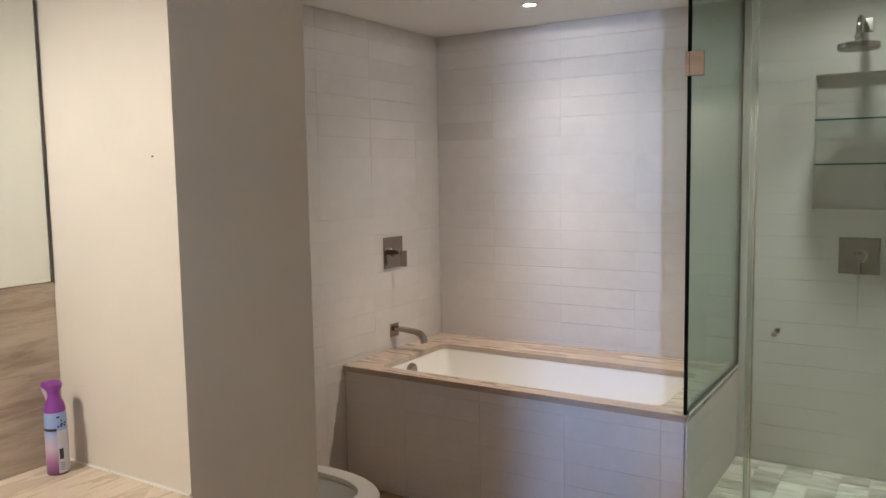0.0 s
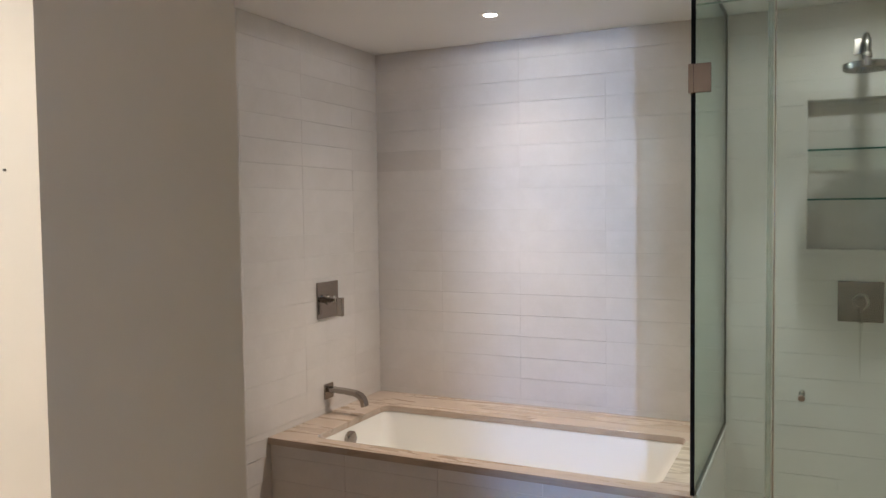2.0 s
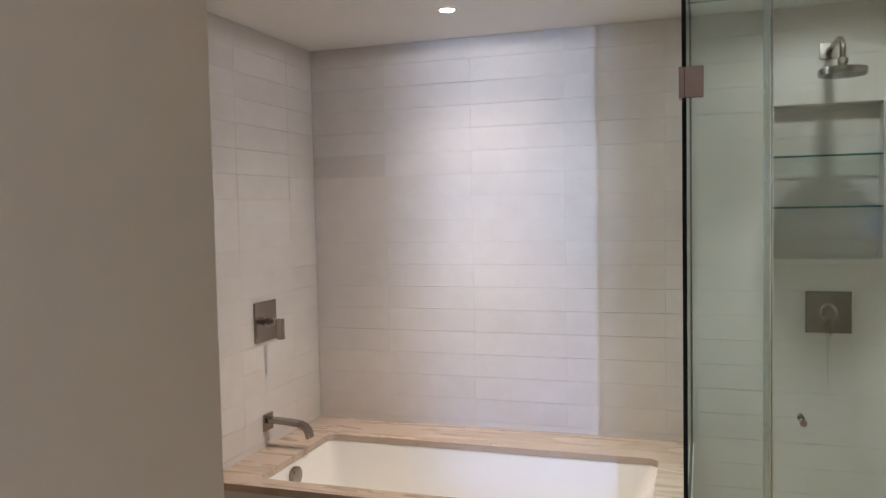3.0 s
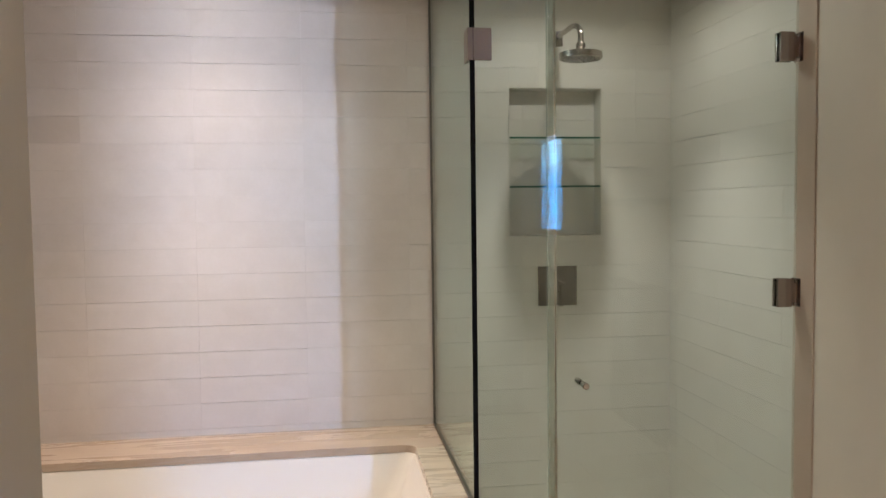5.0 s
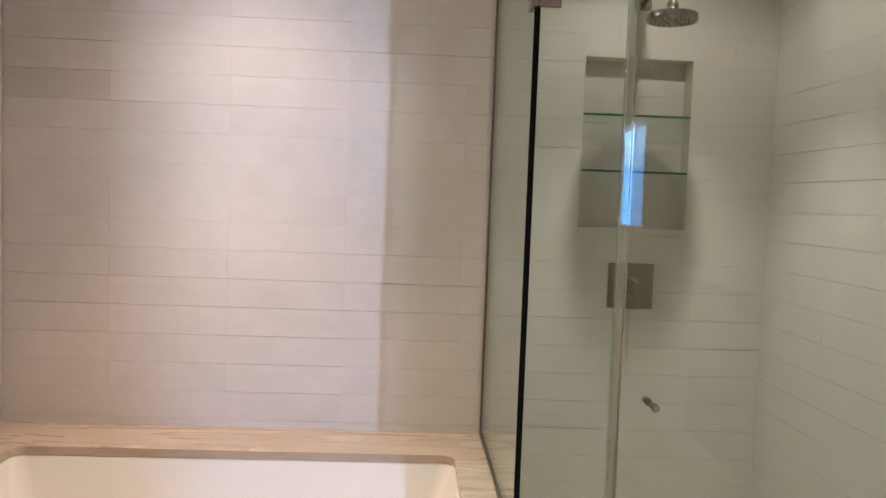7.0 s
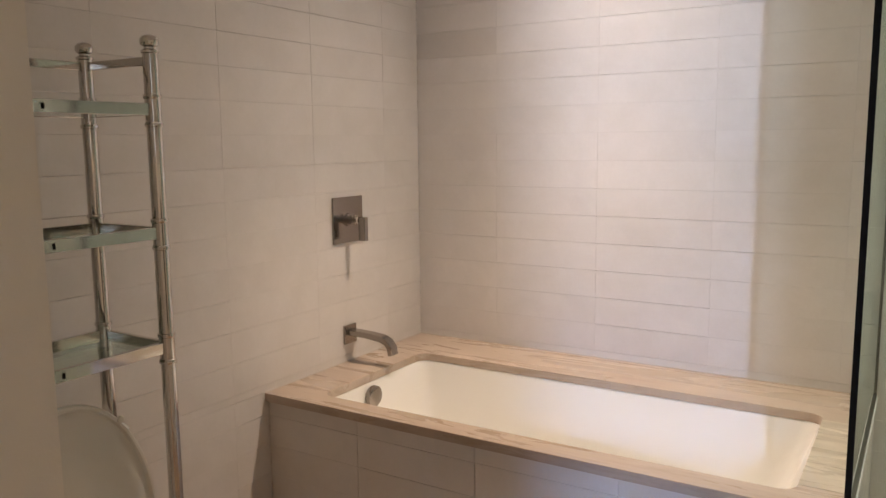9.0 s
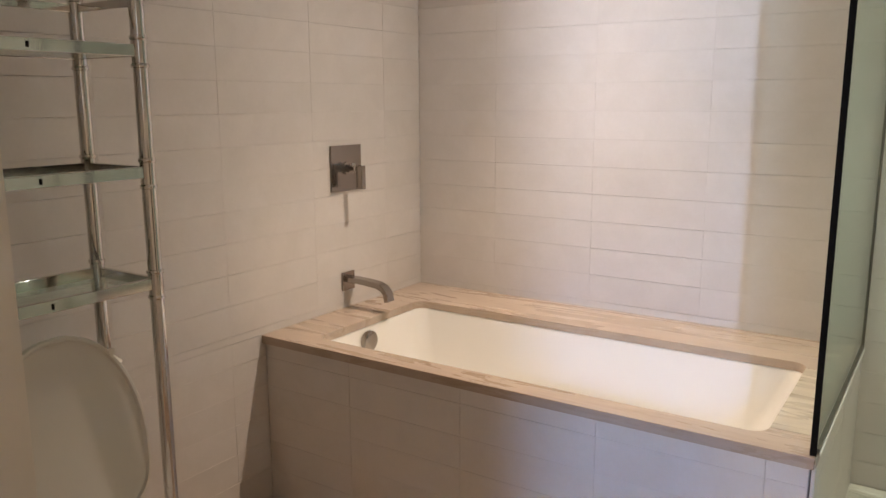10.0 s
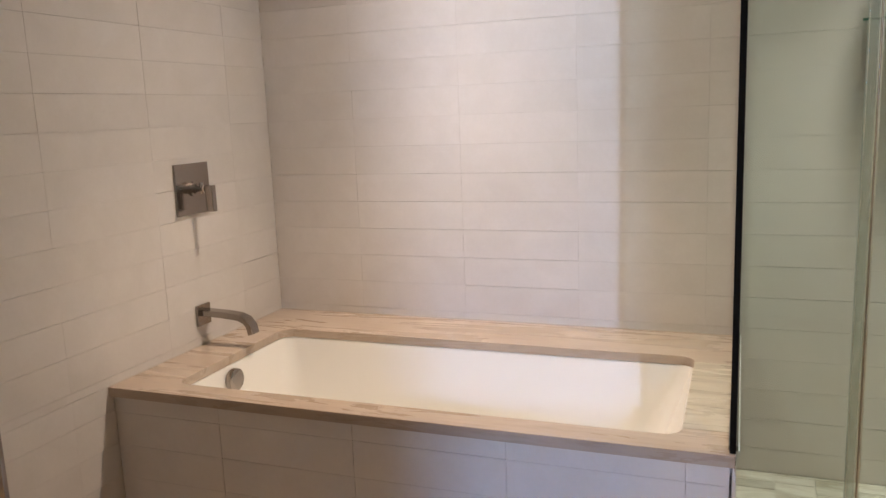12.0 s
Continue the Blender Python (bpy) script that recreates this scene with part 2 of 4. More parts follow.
M_MIRROR = nodes_of("mirror_silver", 0.01, 1, (0.82, 0.86, 0.83))[0]
M_WOODSILL = paint("window_sill_wood", (0.50, 0.22, 0.08), 0.4, 0.15, 0.1)
M_BLIND = paint("blind_slat_white", (0.75, 0.77, 0.80), 0.5, 0.02, 0.0)
M_CABINET = paint("vanity_wood", (0.16, 0.10, 0.06), 0.4, 0.2, 0.1)
M_LAMP = glow_mat("lamp_glow", (1.0, 0.90, 0.78), 40.0)
M_TRIMWHITE = paint("lamp_trim_white", (0.82, 0.79, 0.74), 0.45, 0.01, 0.0)


# ---- mesh helpers ----
def finish(name, bm, material, smooth=False):
    me = bpy.data.meshes.new(name)
    bmesh.ops.recalc_face_normals(bm, faces=bm.faces)
    bm.to_mesh(me)
    bm.free()
    me.materials.append(material)
    if smooth:
        for p in me.polygons:
            p.use_smooth = True
        me.set_sharp_from_angle(angle=radians(40))
    return me


def part(name, bm, material, parent=None, label="", smooth=False):
    ob = new(name, finish(name, bm, material, smooth))
    if parent:
        ob.parent = parent
    return tagged(ob, label)


def box(bm, x0, x1, y0, y1, z0, z1, bevel=0.0, seg=2):
    vs = [bm.verts.new((x, y, z)) for x in (x0, x1) for y in (y0, y1) for z in (z0, z1)]
    fs = [bm.faces.new([vs[i] for i in q]) for q in ((0, 1, 3, 2), (4, 6, 7, 5), (0, 4, 5, 1), (2, 3, 7, 6), (0, 2, 6, 4), (1, 5, 7, 3))]
    if bevel:
        es = {e for f in fs for e in f.edges}
        bmesh.ops.bevel(bm, geom=list(es), offset=bevel, segments=seg, affect="EDGES", profile=0.5)
    return bm


def boxm(*a, **k):
    return box(bmesh.new(), *a, **k)


def cyl(bm, p0, p1, r0, r1=None, n=24, bevel=0.0):
    r1 = r0 if r1 is None else r1
    a, b = Vector(p0), Vector(p1)
    rot = (b - a).to_track_quat("Z", "Y").to_matrix().to_4x4()
    m = Matrix.Translation((a + b) / 2) @ rot
    res = bmesh.ops.create_cone(bm, cap_ends=True, segments=n, radius1=r0, radius2=r1, depth=(b - a).length, matrix=m)
    if bevel:
        es = {e for v in res["verts"] for e in v.link_edges if len(e.link_faces) == 2 and any(len(f.verts) > 4 for f in e.link_faces)}
        bmesh.ops.bevel(bm, geom=list(es), offset=bevel, segments=2, affect="EDGES", profile=0.5)
    return bm


def loft(bm, rings, cap0=True, cap1=True):
    vr = [[bm.verts.new(p) for p in ring] for ring in rings]
    n = len(vr[0])
    for a, b in zip(vr, vr[1:]):
        for i in range(n):
            bm.faces.new((a[i], a[(i + 1) % n], b[(i + 1) % n], b[i]))
    if cap0:
        bm.faces.new(list(reversed(vr[0])))
    if cap1:
        bm.faces.new(vr[-1])
    return vr


def lathe(bm, centre, profile, n=28, axis="z"):
    rings = []
    for r, h in profile:
        ring = []
        for i in range(n):
            a = 2 * math.pi * i / n
            u, v = r * math.cos(a), r * math.sin(a)
            p = {"z": (u, v, h), "x": (h, u, v), "y": (u, h, v)}[axis]
            ring.append(Vector(centre) + Vector(p))
        rings.append(ring)
    loft(bm, rings)
    return bm


def rrect(x0, x1, y0, y1, r, z, n=6):
    pts = []
    for cx, cy, a0 in ((x1 - r, y1 - r, 0), (x0 + r, y1 - r, 90), (x0 + r, y0 + r, 180), (x1 - r, y0 + r, 270)):
        for i in range(n + 1):
            a = radians(a0 + 90 * i / n)
            pts.append(Vector((cx + r * math.cos(a), cy + r * math.sin(a), z)))
    return pts


def tube(bm, pts, r, n=16):
    """A round bar along a line of points."""
    pts = [Vector(p) for p in pts]
    rings = []
    ref = None
    for i, p in enumerate(pts):
        d = (pts[min(i + 1, len(pts) - 1)] - pts[max(i - 1, 0)]).normalized()
        u = d.orthogonal().normalized() if ref is None else (ref - d * ref.dot(d)).normalized()
        ref = u
        w = d.cross(u)
        rings.append([p + r * (math.cos(2 * math.pi * k / n) * u + math.sin(2 * math.pi * k / n) * w) for k in range(n)])
    loft(bm, rings)
    return bm


def empty(name, at=(0, 0, 0)):
    return tagged(new(name))


def structure(name, bm, material, label="", smooth=False):
    return tagged(part(name, bm, material, None, label, smooth), label, kind="structure")


# ---- structure ----
RW = 2.728          # face of the right-hand wall
SY = -4.46          # face of the wall behind
BACK = 0.0
WT = 0.15
DECK = 0.618
SHF = 0.155
GY = -0.922         # plane of the shower front
GX = 1.714          # plane of the glass beside the tub
TT = 0.008          # tile thickness
BF = -0.925         # tiled front of the bath

structure("floor", boxm(-0.3, RW + 0.4, SY - 0.3, 0.3, -0.15, -0.009), M_GROUT, "dark grout bed under the travertine floor")
structure("ceiling", boxm(-0.3, RW + 0.4, SY - 0.3, 0.3, CEIL, CEIL + 0.15), M_CEIL, "smooth white painted ceiling")
NX0, NX1, NZ0, NZ1, ND = 2.030, 2.425, 1.375, 1.993, 0.09
bm = bmesh.new()
box(bm, -0.2, NX0, 0.0085, 0.2, -0.009, CEIL)
box(bm, NX1, RW + 0.2, 0.0085, 0.2, -0.009, CEIL)
box(bm, NX0, NX1, 0.0085, 0.2, -0.009, NZ0 - 0.001)
box(bm, NX0, NX1, 0.0085, 0.2, NZ1, CEIL)
box(bm, NX0, NX1, ND + 0.0015, 0.2, NZ0, NZ1)
wall_n = structure("wall_north", bm, M_GROUT, "tiled end wall behind the bath and shower")
wall_w = structure("wall_west", boxm(-0.2, -0.0085, -2.252, 0.0085, -0.009, CEIL), M_GROUT, "tiled wall with the bath taps and toilet")
# end of the tiled wall on the shower side, then painted plaster with the window opening
WY0, WY1, WZ0, WZ1 = -4.40, -3.42, 1.33, 1.96
wall_e_t = structure("wall_east_tiled", boxm(RW + 0.0085, RW + 0.12, -0.905, 0.0085, -0.009, CEIL), M_GROUT, "tiled shower side wall")
bm = bmesh.new()
box(bm, RW, RW + 0.12, WY1, -0.905, -0.009, CEIL)
box(bm, RW, RW + 0.12, SY - 0.15, WY0, -0.009, CEIL)
box(bm, RW, RW + 0.12, WY0, WY1, -0.009, WZ0)
box(bm, RW, RW + 0.12, WY0, WY1, WZ1, CEIL)
structure("wall_east", bm, M_WALL, "beige painted plaster wall")
structure("wall_south", boxm(-0.2, RW + 0.12, SY - 0.15, SY, -0.009, CEIL), M_WALL, "beige painted plaster wall")
# the wall beside the vanity, a little out of square
bm = bmesh.new()
vs = [bm.verts.new((x, y, z)) for z in (-0.009, CEIL) for x, y in ((-0.2, -2.252), (0.984, -2.252), (1.014, -2.741), (-0.2, -2.741))]
for q in ((0, 1, 2, 3), (7, 6, 5, 4), (0, 4, 5, 1), (1, 5, 6, 2), (2, 6, 7, 3), (3, 7, 4, 0)):
    bm.faces.new([vs[i] for i in q])
structure("wall_wing", bm, M_WALL, "beige painted wall between the vanity and the toilet")
structure("wall_vanity", boxm(0.30, 0.48, SY, -2.7412, -0.009, CEIL), M_WALL, "beige painted wall behind the vanity")

# ---- bath ----
tub = empty("bathtub")
tagged(tub, "white enamelled undermount bathtub set under the travertine deck", "bathtub")
TX0, TX1, TY0, TY1 = 0.176, 1.600, -0.860, -0.262
bm = bmesh.new()
rings = [rrect(TX0 - 0.012, TX1 + 0.012, TY0 - 0.012, TY1 + 0.012, 0.05, DECK - 0.029)]
for f, dz, r in ((0.0, 0.034, 0.05), (0.004, 0.10, 0.06), (0.012, 0.25, 0.08), (0.03, 0.36, 0.10), (0.06, 0.405, 0.12), (0.12, 0.42, 0.10)):
    rings.append(rrect(TX0 - 0.006 + f, TX1 + 0.006 - f * 1.2 - dz * 0.28, TY0 - 0.006 + f, TY1 + 0.006 - f, r, DECK - dz))
loft(bm, rings, cap0=False)
shell = part("basin", bm, M_ACRYL, tub, smooth=True)
shell.modifiers.new("thick", "SOLIDIFY").thickness = -0.006
bm = bmesh.new()
lathe(bm, (TX0 + 0.004, -0.600, 0.540), [(0.0, 0.0), (0.036, 0.0), (0.039, 0.006), (0.037, 0.020), (0.033, 0.023), (0.0, 0.023)], axis="x")
part("overflow_cover", bm, M_NICKEL, tub, "brushed nickel overflow cover", True)
bm = bmesh.new()
lathe(bm, (0.38, -0.58, DECK - 0.42), [(0.0, 0.0), (0.036, 0.0), (0.034, 0.006), (0.018, 0.008), (0.0, 0.008)])
part("drain", bm, M_NICKEL, tub, "brushed nickel drain", True)

deck = empty("bath_deck")
tagged(deck, "veined beige travertine deck slab round the bathtub", "bath surround")
DF, DX = -0.942, GX + 0.004
CR = 0.045


def slab(outline, label, stone=M_DECK):
    """A stone slab with that outline, its top edges a little rounded."""
    bm = bmesh.new()
    top = [bm.verts.new((x, y, DECK)) for x, y in outline]
    low = [bm.verts.new((x, y, DECK - 0.028)) for x, y in outline]
    bm.faces.new(top)
    bm.faces.new(list(reversed(low)))
    k = len(top)
    for j in range(k):
        bm.faces.new((top[j], low[j], low[(j + 1) % k], top[(j + 1) % k]))
    bm.normal_update()
    rim = [e for e in bm.edges if all(abs(v.co.z - DECK) < 1e-5 for v in e.verts)]
    bmesh.ops.bevel(bm, geom=rim, offset=0.0012, segments=1, affect="EDGES")
    return part("slab", bm, stone, deck, label)


def arc(cx, cy, a0, a1):
    return [(cx + CR * math.cos(radians(a0 + (a1 - a0) * i / 6)), cy + CR * math.sin(radians(a0 + (a1 - a0) * i / 6))) for i in range(7)]


ya, yb = TY0 + CR, TY1 - CR
slab([(0.001, DF), (DX, DF), (DX, ya)] + arc(TX1 - CR, ya, 0, -90) + arc(TX0 + CR, ya, -90, -180) + [(0.001, ya)], "beige travertine slab along the front")
slab([(0.001, yb)] + arc(TX0 + CR, yb, 180, 90) + arc(TX1 - CR, yb, 90, 0) + [(DX, yb), (DX, -0.001), (0.001, -0.001)], "beige travertine slab along the wall")
slab([(0.001, ya + 0.0006), (TX0, ya + 0.0006), (TX0, yb - 0.0006), (0.001, yb - 0.0006)], "beige travertine slab at the tap end")
slab([(TX1, ya + 0.0006), (DX, ya + 0.0006), (DX, yb - 0.0006), (TX1, yb - 0.0006)], "greyish travertine slab beside the glass", M_DECK_END)
# the masonry box that carries the deck
bath_box = structure("wall_bath_front", boxm(0.0, GX - 0.006, BF + 0.0085, -0.875, -0.009, DECK - 0.029), M_GROUT, "tiled front of the bath")
structure("wall_bath_end", boxm(GX - 0.09, GX + 0.0065 - 0.0085, -0.875, -0.001, -0.009, DECK - 0.029), M_GROUT, "tiled end of the bath in the shower")

# ---- shower ----
structure("shower_floor", boxm(GX, RW, GY + 0.02, 0.008, -0.009, SHF - 0.0035), M_PALEGROUT, "grout bed of the raised shower floor")
structure("shower_kerb", boxm(GX + 0.002, RW, GY - 0.06, GY + 0.02, -0.009, SHF + 0.008, bevel=0.004), M_DECK, "travertine kerb under the shower door")


def pane(name, x0, x1, y0, y1, z0, z1, parent, label=""):
    return part(name, boxm(x0, x1, y0, y1, z0, z1), M_GLASS, parent, label)


screen = empty("shower_screen")
tagged(screen, "fixed green-tinted clear glass shower screen beside the bath", "shower screen")
pane("side_panel", GX - 0.005, GX + 0.005, GY + 0.004, -0.004, DECK + 0.004, CEIL - 0.004, screen)
pane("front_panel", GX + 0.006, 1.950, GY - 0.005, GY + 0.005, SHF + 0.009, 2.20, screen)
bpy.data.objects["side_panel"].data.materials[0] = M_GLASS_SIDE
part("gasket", boxm(GX - 0.0075, GX + 0.0055, GY - 0.009, GY + 0.0035, DECK + 0.001, CEIL - 0.001), M_BLACK, screen, "black gasket along the glass edge")
part("edge_front", boxm(1.9505, 1.9525, GY - 0.005, GY + 0.005, SHF + 0.009, 2.20), M_EDGE_PALE, screen, "polished pale glass edge")
part("top_edge", boxm(GX + 0.006, 1.9525, GY - 0.005, GY + 0.005, 2.2005, 2.2045), M_EDGE_TOP, screen, "polished green glass top edge")
bm = boxm(1.932, 1.9495, GY - 0.0075, GY - 0.0055, SHF + 0.012, 2.198)
box(bm, 1.932, 1.9495, GY + 0.0055, GY + 0.0075, SHF + 0.012, 2.198)
part("seal", bm, M_SEAL, screen, "clear vinyl seal strip along the glass edge")
part("seal_bead", cyl(bmesh.new(), (1.9335, GY - 0.009, SHF + 0.012), (1.9335, GY - 0.009, 2.198), 0.0012, n=10), M_EDGE_PALE, screen, "clear bead of the seal", True)
part("seal_bead", cyl(bmesh.new(), (1.9545, GY - 0.003, SHF + 0.012), (1.9545, GY - 0.003, 2.198), 0.0018, n=10), M_CHROME, screen, "shiny bead of the seal", True)
for nm, b_ in (("bottom_channel", (GX - 0.010, GX + 0.010, GY + 0.006, -0.012, DECK + 0.001, DECK + 0.013)),
               ("rear_channel", (GX - 0.009, GX + 0.009, -0.012, -0.0005, DECK + 0.001, CEIL - 0.001)),
               ("top_channel", (GX - 0.009, GX + 0.009, GY + 0.006, -0.012, CEIL - 0.014, CEIL - 0.001))):
    part(nm, boxm(*b_), M_DARK, screen, "dark metal glazing channel")
bm = boxm(GX - 0.002, GX + 0.054, GY - 0.014, GY - 0.0055, 1.924, 2.016, bevel=0.0015)
box(bm, GX - 0.016, GX - 0.0055, GY + 0.004, GY + 0.05, 1.924, 2.016, bevel=0.0015)
box(bm, GX - 0.016, GX + 0.002, GY - 0.014, GY + 0.004, 1.924, 2.016, bevel=0.001)
part("corner_clamp", bm, M_HINGE, screen, "satin nickel corner glass clamp")

door = empty("shower_door")
tagged(door, "frameless clear glass shower door on nickel wall hinges", "shower door")
pane("door_glass", 1.9595, 2.718, GY - 0.005, GY + 0.005, SHF + 0.016, 2.20, door)
part("glass_edge", boxm(1.9565, 1.9592, GY - 0.005, GY + 0.005, SHF + 0.016, 2.20), M_EDGE_PALE, door, "polished pale glass edge")
part("top_edge", boxm(1.9565, 2.718, GY - 0.005, GY + 0.005, 2.2005, 2.2045), M_EDGE_TOP, door, "polished green glass top edge")
for z in (1.935, 1.188):
    h = part("hinge", boxm(2.653, 2.700, GY - 0.016, GY - 0.0055, z, z + 0.088, bevel=0.0015), M_HINGE, door, "satin nickel wall hinge")
    bm = boxm(2.653, 2.700, GY + 0.0055, GY + 0.016, z, z + 0.088, bevel=0.0015)
    part("rear_plate", bm, M_HINGE, h)
    bm = boxm(2.7005, 2.721, GY - 0.013, GY + 0.013, z + 0.014, z + 0.074, bevel=0.001)
    cyl(bm, (2.710, GY, z + 0.004), (2.710, GY, z + 0.084), 0.006, n=12)
    part("knuckle", bm, M_HINGE, h)
    part("wall_plate", boxm(2.7215, RW - 0.0005, GY - 0.024, GY + 0.024, z, z + 0.088), M_HINGE, h)
bm = bmesh.new()
for s in (-1, 1):
    prof = [(0.0, 0.0), (0.008, 0.0), (0.008, 0.012), (0.010, 0.014), (0.010, 0.036), (0.008, 0.038), (0.0, 0.038)]
    lathe(bm, (2.036, GY + s * 0.0055, 0.977), [(r, s * h) for r, h in prof], n=20, axis="y")
part("knob", bm, M_CHROME, door, "small round chrome knob", True)

# jamb strip where the tile ends
structure("trim", boxm(RW - 0.006, RW + 0.004, -1.010, -0.906, -0.002, CEIL - 0.0005, bevel=0.002), M_JAMB, "stone edge strip where the tiles end")

niche_shelves = []
for z in (1.788, 1.587):
    s = empty("niche_shelf")
    tagged(s, "clear glass shelf with a green edge in the shower niche", "shelf", "shelves of the shower niche")
    part("plate", boxm(NX0 + 0.001, NX1 - 0.001, 0.006, ND - 0.002, z - 0.004, z + 0.004), M_SHELF_GLASS, s)
    part("front_edge", boxm(NX0 + 0.001, NX1 - 0.001, 0.0035, 0.0055, z - 0.004, z + 0.004), M_EDGE, s, "dark green glass edge")

sh = empty("overhead_shower")
tagged(sh, "round brushed nickel rain shower head on a wall arm", "shower head")
part("wall_plate", boxm(2.196, 2.258, -0.008, -0.0005, 2.158, 2.220, bevel=0.002), M_NICKEL, sh)
pts = [(2.228, -0.006, 2.189), (2.228, -0.21, 2.189)]
for i in range(1, 9):
    a = radians(90 * i / 8)
    pts.append((2.228, -0.21 - 0.122 * math.sin(a) * 1.0, 2.189 - 0.055 * (1 - math.cos(a))))
pts.append((2.228, -0.332, 2.093))
part("arm", tube(bmesh.new(), pts, 0.0105), M_NICKEL, sh, smooth=True)
bm = bmesh.new()
lathe(bm, (2.228, -0.332, 0), [(0.0, 2.106), (0.016, 2.106), (0.018, 2.100), (0.018, 2.090), (0.014, 2.086), (0.014, 2.074), (0.0, 2.074)])
part("swivel", bm, M_NICKEL, sh, smooth=True)
bm = bmesh.new()
lathe(bm, (2.228, -0.332, 0), [(0.0, 2.074), (0.070, 2.072), (0.079, 2.068), (0.0795, 2.048), (0.076, 2.045), (0.0, 2.045)], n=40)
part("rose", bm, M_NICKEL, sh, smooth=True)
bm = bmesh.new()
for rr, cnt in ((0.018, 6), (0.036, 12), (0.054, 18), (0.068, 24)):
    for i in range(cnt):
        a = 2 * math.pi * i / cnt
        x, y = 2.228 + rr * math.cos(a), -0.332 + rr * math.sin(a)
        cyl(bm, (x, y, 2.046), (x, y, 2.0425), 0.0022, 0.0018, n=6)
part("nozzles", bm, M_NICKEL, sh, "small spray nozzles")


# bath mixer on the west wall
bv = empty("bath_mixer")
tagged(bv, "square brushed nickel bath mixer plate with a lever handle", "tap")
part("plate", boxm(0.0005, 0.008, -0.573, -0.401, 1.066, 1.236, bevel=0.0015), M_NICKEL, bv)
bm = bmesh.new()
lathe(bm, (0.008, -0.487, 1.151), [(0.0, 0.0), (0.024, 0.0), (0.024, 0.007), (0.017, 0.009), (0.017, 0.018), (0.0095, 0.020), (0.0095, 0.062), (0.0, 0.062)], axis="x")
part("stem", bm, M_NICKEL, bv, smooth=True)
part("paddle", boxm(0.062, 0.090, -0.498, -0.476, 1.076, 1.163, bevel=0.002), M_NICKEL, bv)
bm = bmesh.new()
cyl(bm, (0.0415, -0.487, 1.135), (0.0415, -0.487, 1.172), 0.0075, n=16, bevel=0.001)
lathe(bm, (0.050, -0.487, 1.151), [(0.0, 0.0), (0.013, 0.0), (0.0135, 0.004), (0.012, 0.008), (0.0, 0.008)], axis="x")
part("collar", bm, M_CHROME, bv, "shiny collar of the lever", True)

sp = empty("bath_spout")
tagged(sp, "brushed nickel wall spout curving down over the bath", "tap")
part("wall_plate", boxm(0.0005, 0.010, -0.527, -0.458, 0.686, 0.757, bevel=0.0015), M_NICKEL, sp)
prof = [(0.008, 0.730), (0.10, 0.727), (0.155, 0.722), (0.180, 0.712), (0.196, 0.694), (0.202, 0.665)]
bm = bmesh.new()
rings = []
for i, (x, z) in enumerate(prof):
    a, b_ = prof[max(i - 1, 0)], prof[min(i + 1, len(prof) - 1)]
    d = Vector((b_[0] - a[0], 0, b_[1] - a[1])).normalized()
    nrm = Vector((-d.z, 0, d.x))
    c = Vector((x, -0.4925, z))
    ww, hh = 0.020, 0.0105
    rings.append([c + nrm * hh + Vector((0, -ww, 0)), c + nrm * hh + Vector((0, ww, 0)), c - nrm * hh + Vector((0, ww, 0)), c - nrm * hh + Vector((0, -ww, 0))])
loft(bm, rings)
bmesh.ops.bevel(bm, geom=[e for e in bm.edges], offset=0.002, segments=1, affect="EDGES")
part("spout", bm, M_NICKEL, sp, smooth=True)

sv = empty("shower_mixer")
tagged(sv, "square brushed nickel shower mixer plate with a lever", "tap")
part("plate", boxm(2.149, 2.315, -0.008, -0.0005, 1.092, 1.257, bevel=0.0015), M_NICKEL, sv)
bm = bmesh.new()
lathe(bm, (2.232, -0.008, 1.175), [(0.0, 0.0), (0.026, 0.0), (0.026, -0.012), (0.019, -0.015), (0.019, -0.05), (0.016, -0.054), (0.0, -0.054)], axis="y")
part("boss", bm, M_NICKEL, sv, smooth=True)
part("lever", boxm(2.225, 2.239, -0.066, -0.055, 1.095, 1.182, bevel=0.002), M_NICKEL, sv)
bm = bmesh.new()
lathe(bm, (2.232, -0.0085, 1.175), [(0.028, 0.0), (0.034, 0.0), (0.035, -0.003), (0.033, -0.006), (0.028, -0.006), (0.027, -0.003)], axis="y")
part("collar", bm, M_CHROME, sv, "shiny ring round the valve", True)


def drip(points, axis):
    """A thin grey strip laid on the tiles in place of a tap lever's shadow."""
    bm = bmesh.new()
    front, rear = [], []
    for u, z, w in points:
        for side, row in ((-1, front), (1, rear)):
            row.append(bm.verts.new((0.0006, u + side * w, z) if axis == "x" else (u + side * w, -0.0006, z)))
    for k in range(len(front) - 1):
        bm.faces.new((front[k], front[k + 1], rear[k + 1], rear[k]))
    ob = part("lever_shadow_streak", bm, M_STREAK)
    ob.modifiers.new("thick", "SOLIDIFY").thickness = 0.0003
    return tagged(ob, "thin grey streak standing in for the lever shadow under the shower tap plate", "stain")


# lever shadow below the shower plate, drawn as a tapering grey strip
drip([(2.232, 1.090, 0.012), (2.232, 1.06, 0.006), (2.231, 0.98, 0.004), (2.232, 0.86, 0.002)], "y")


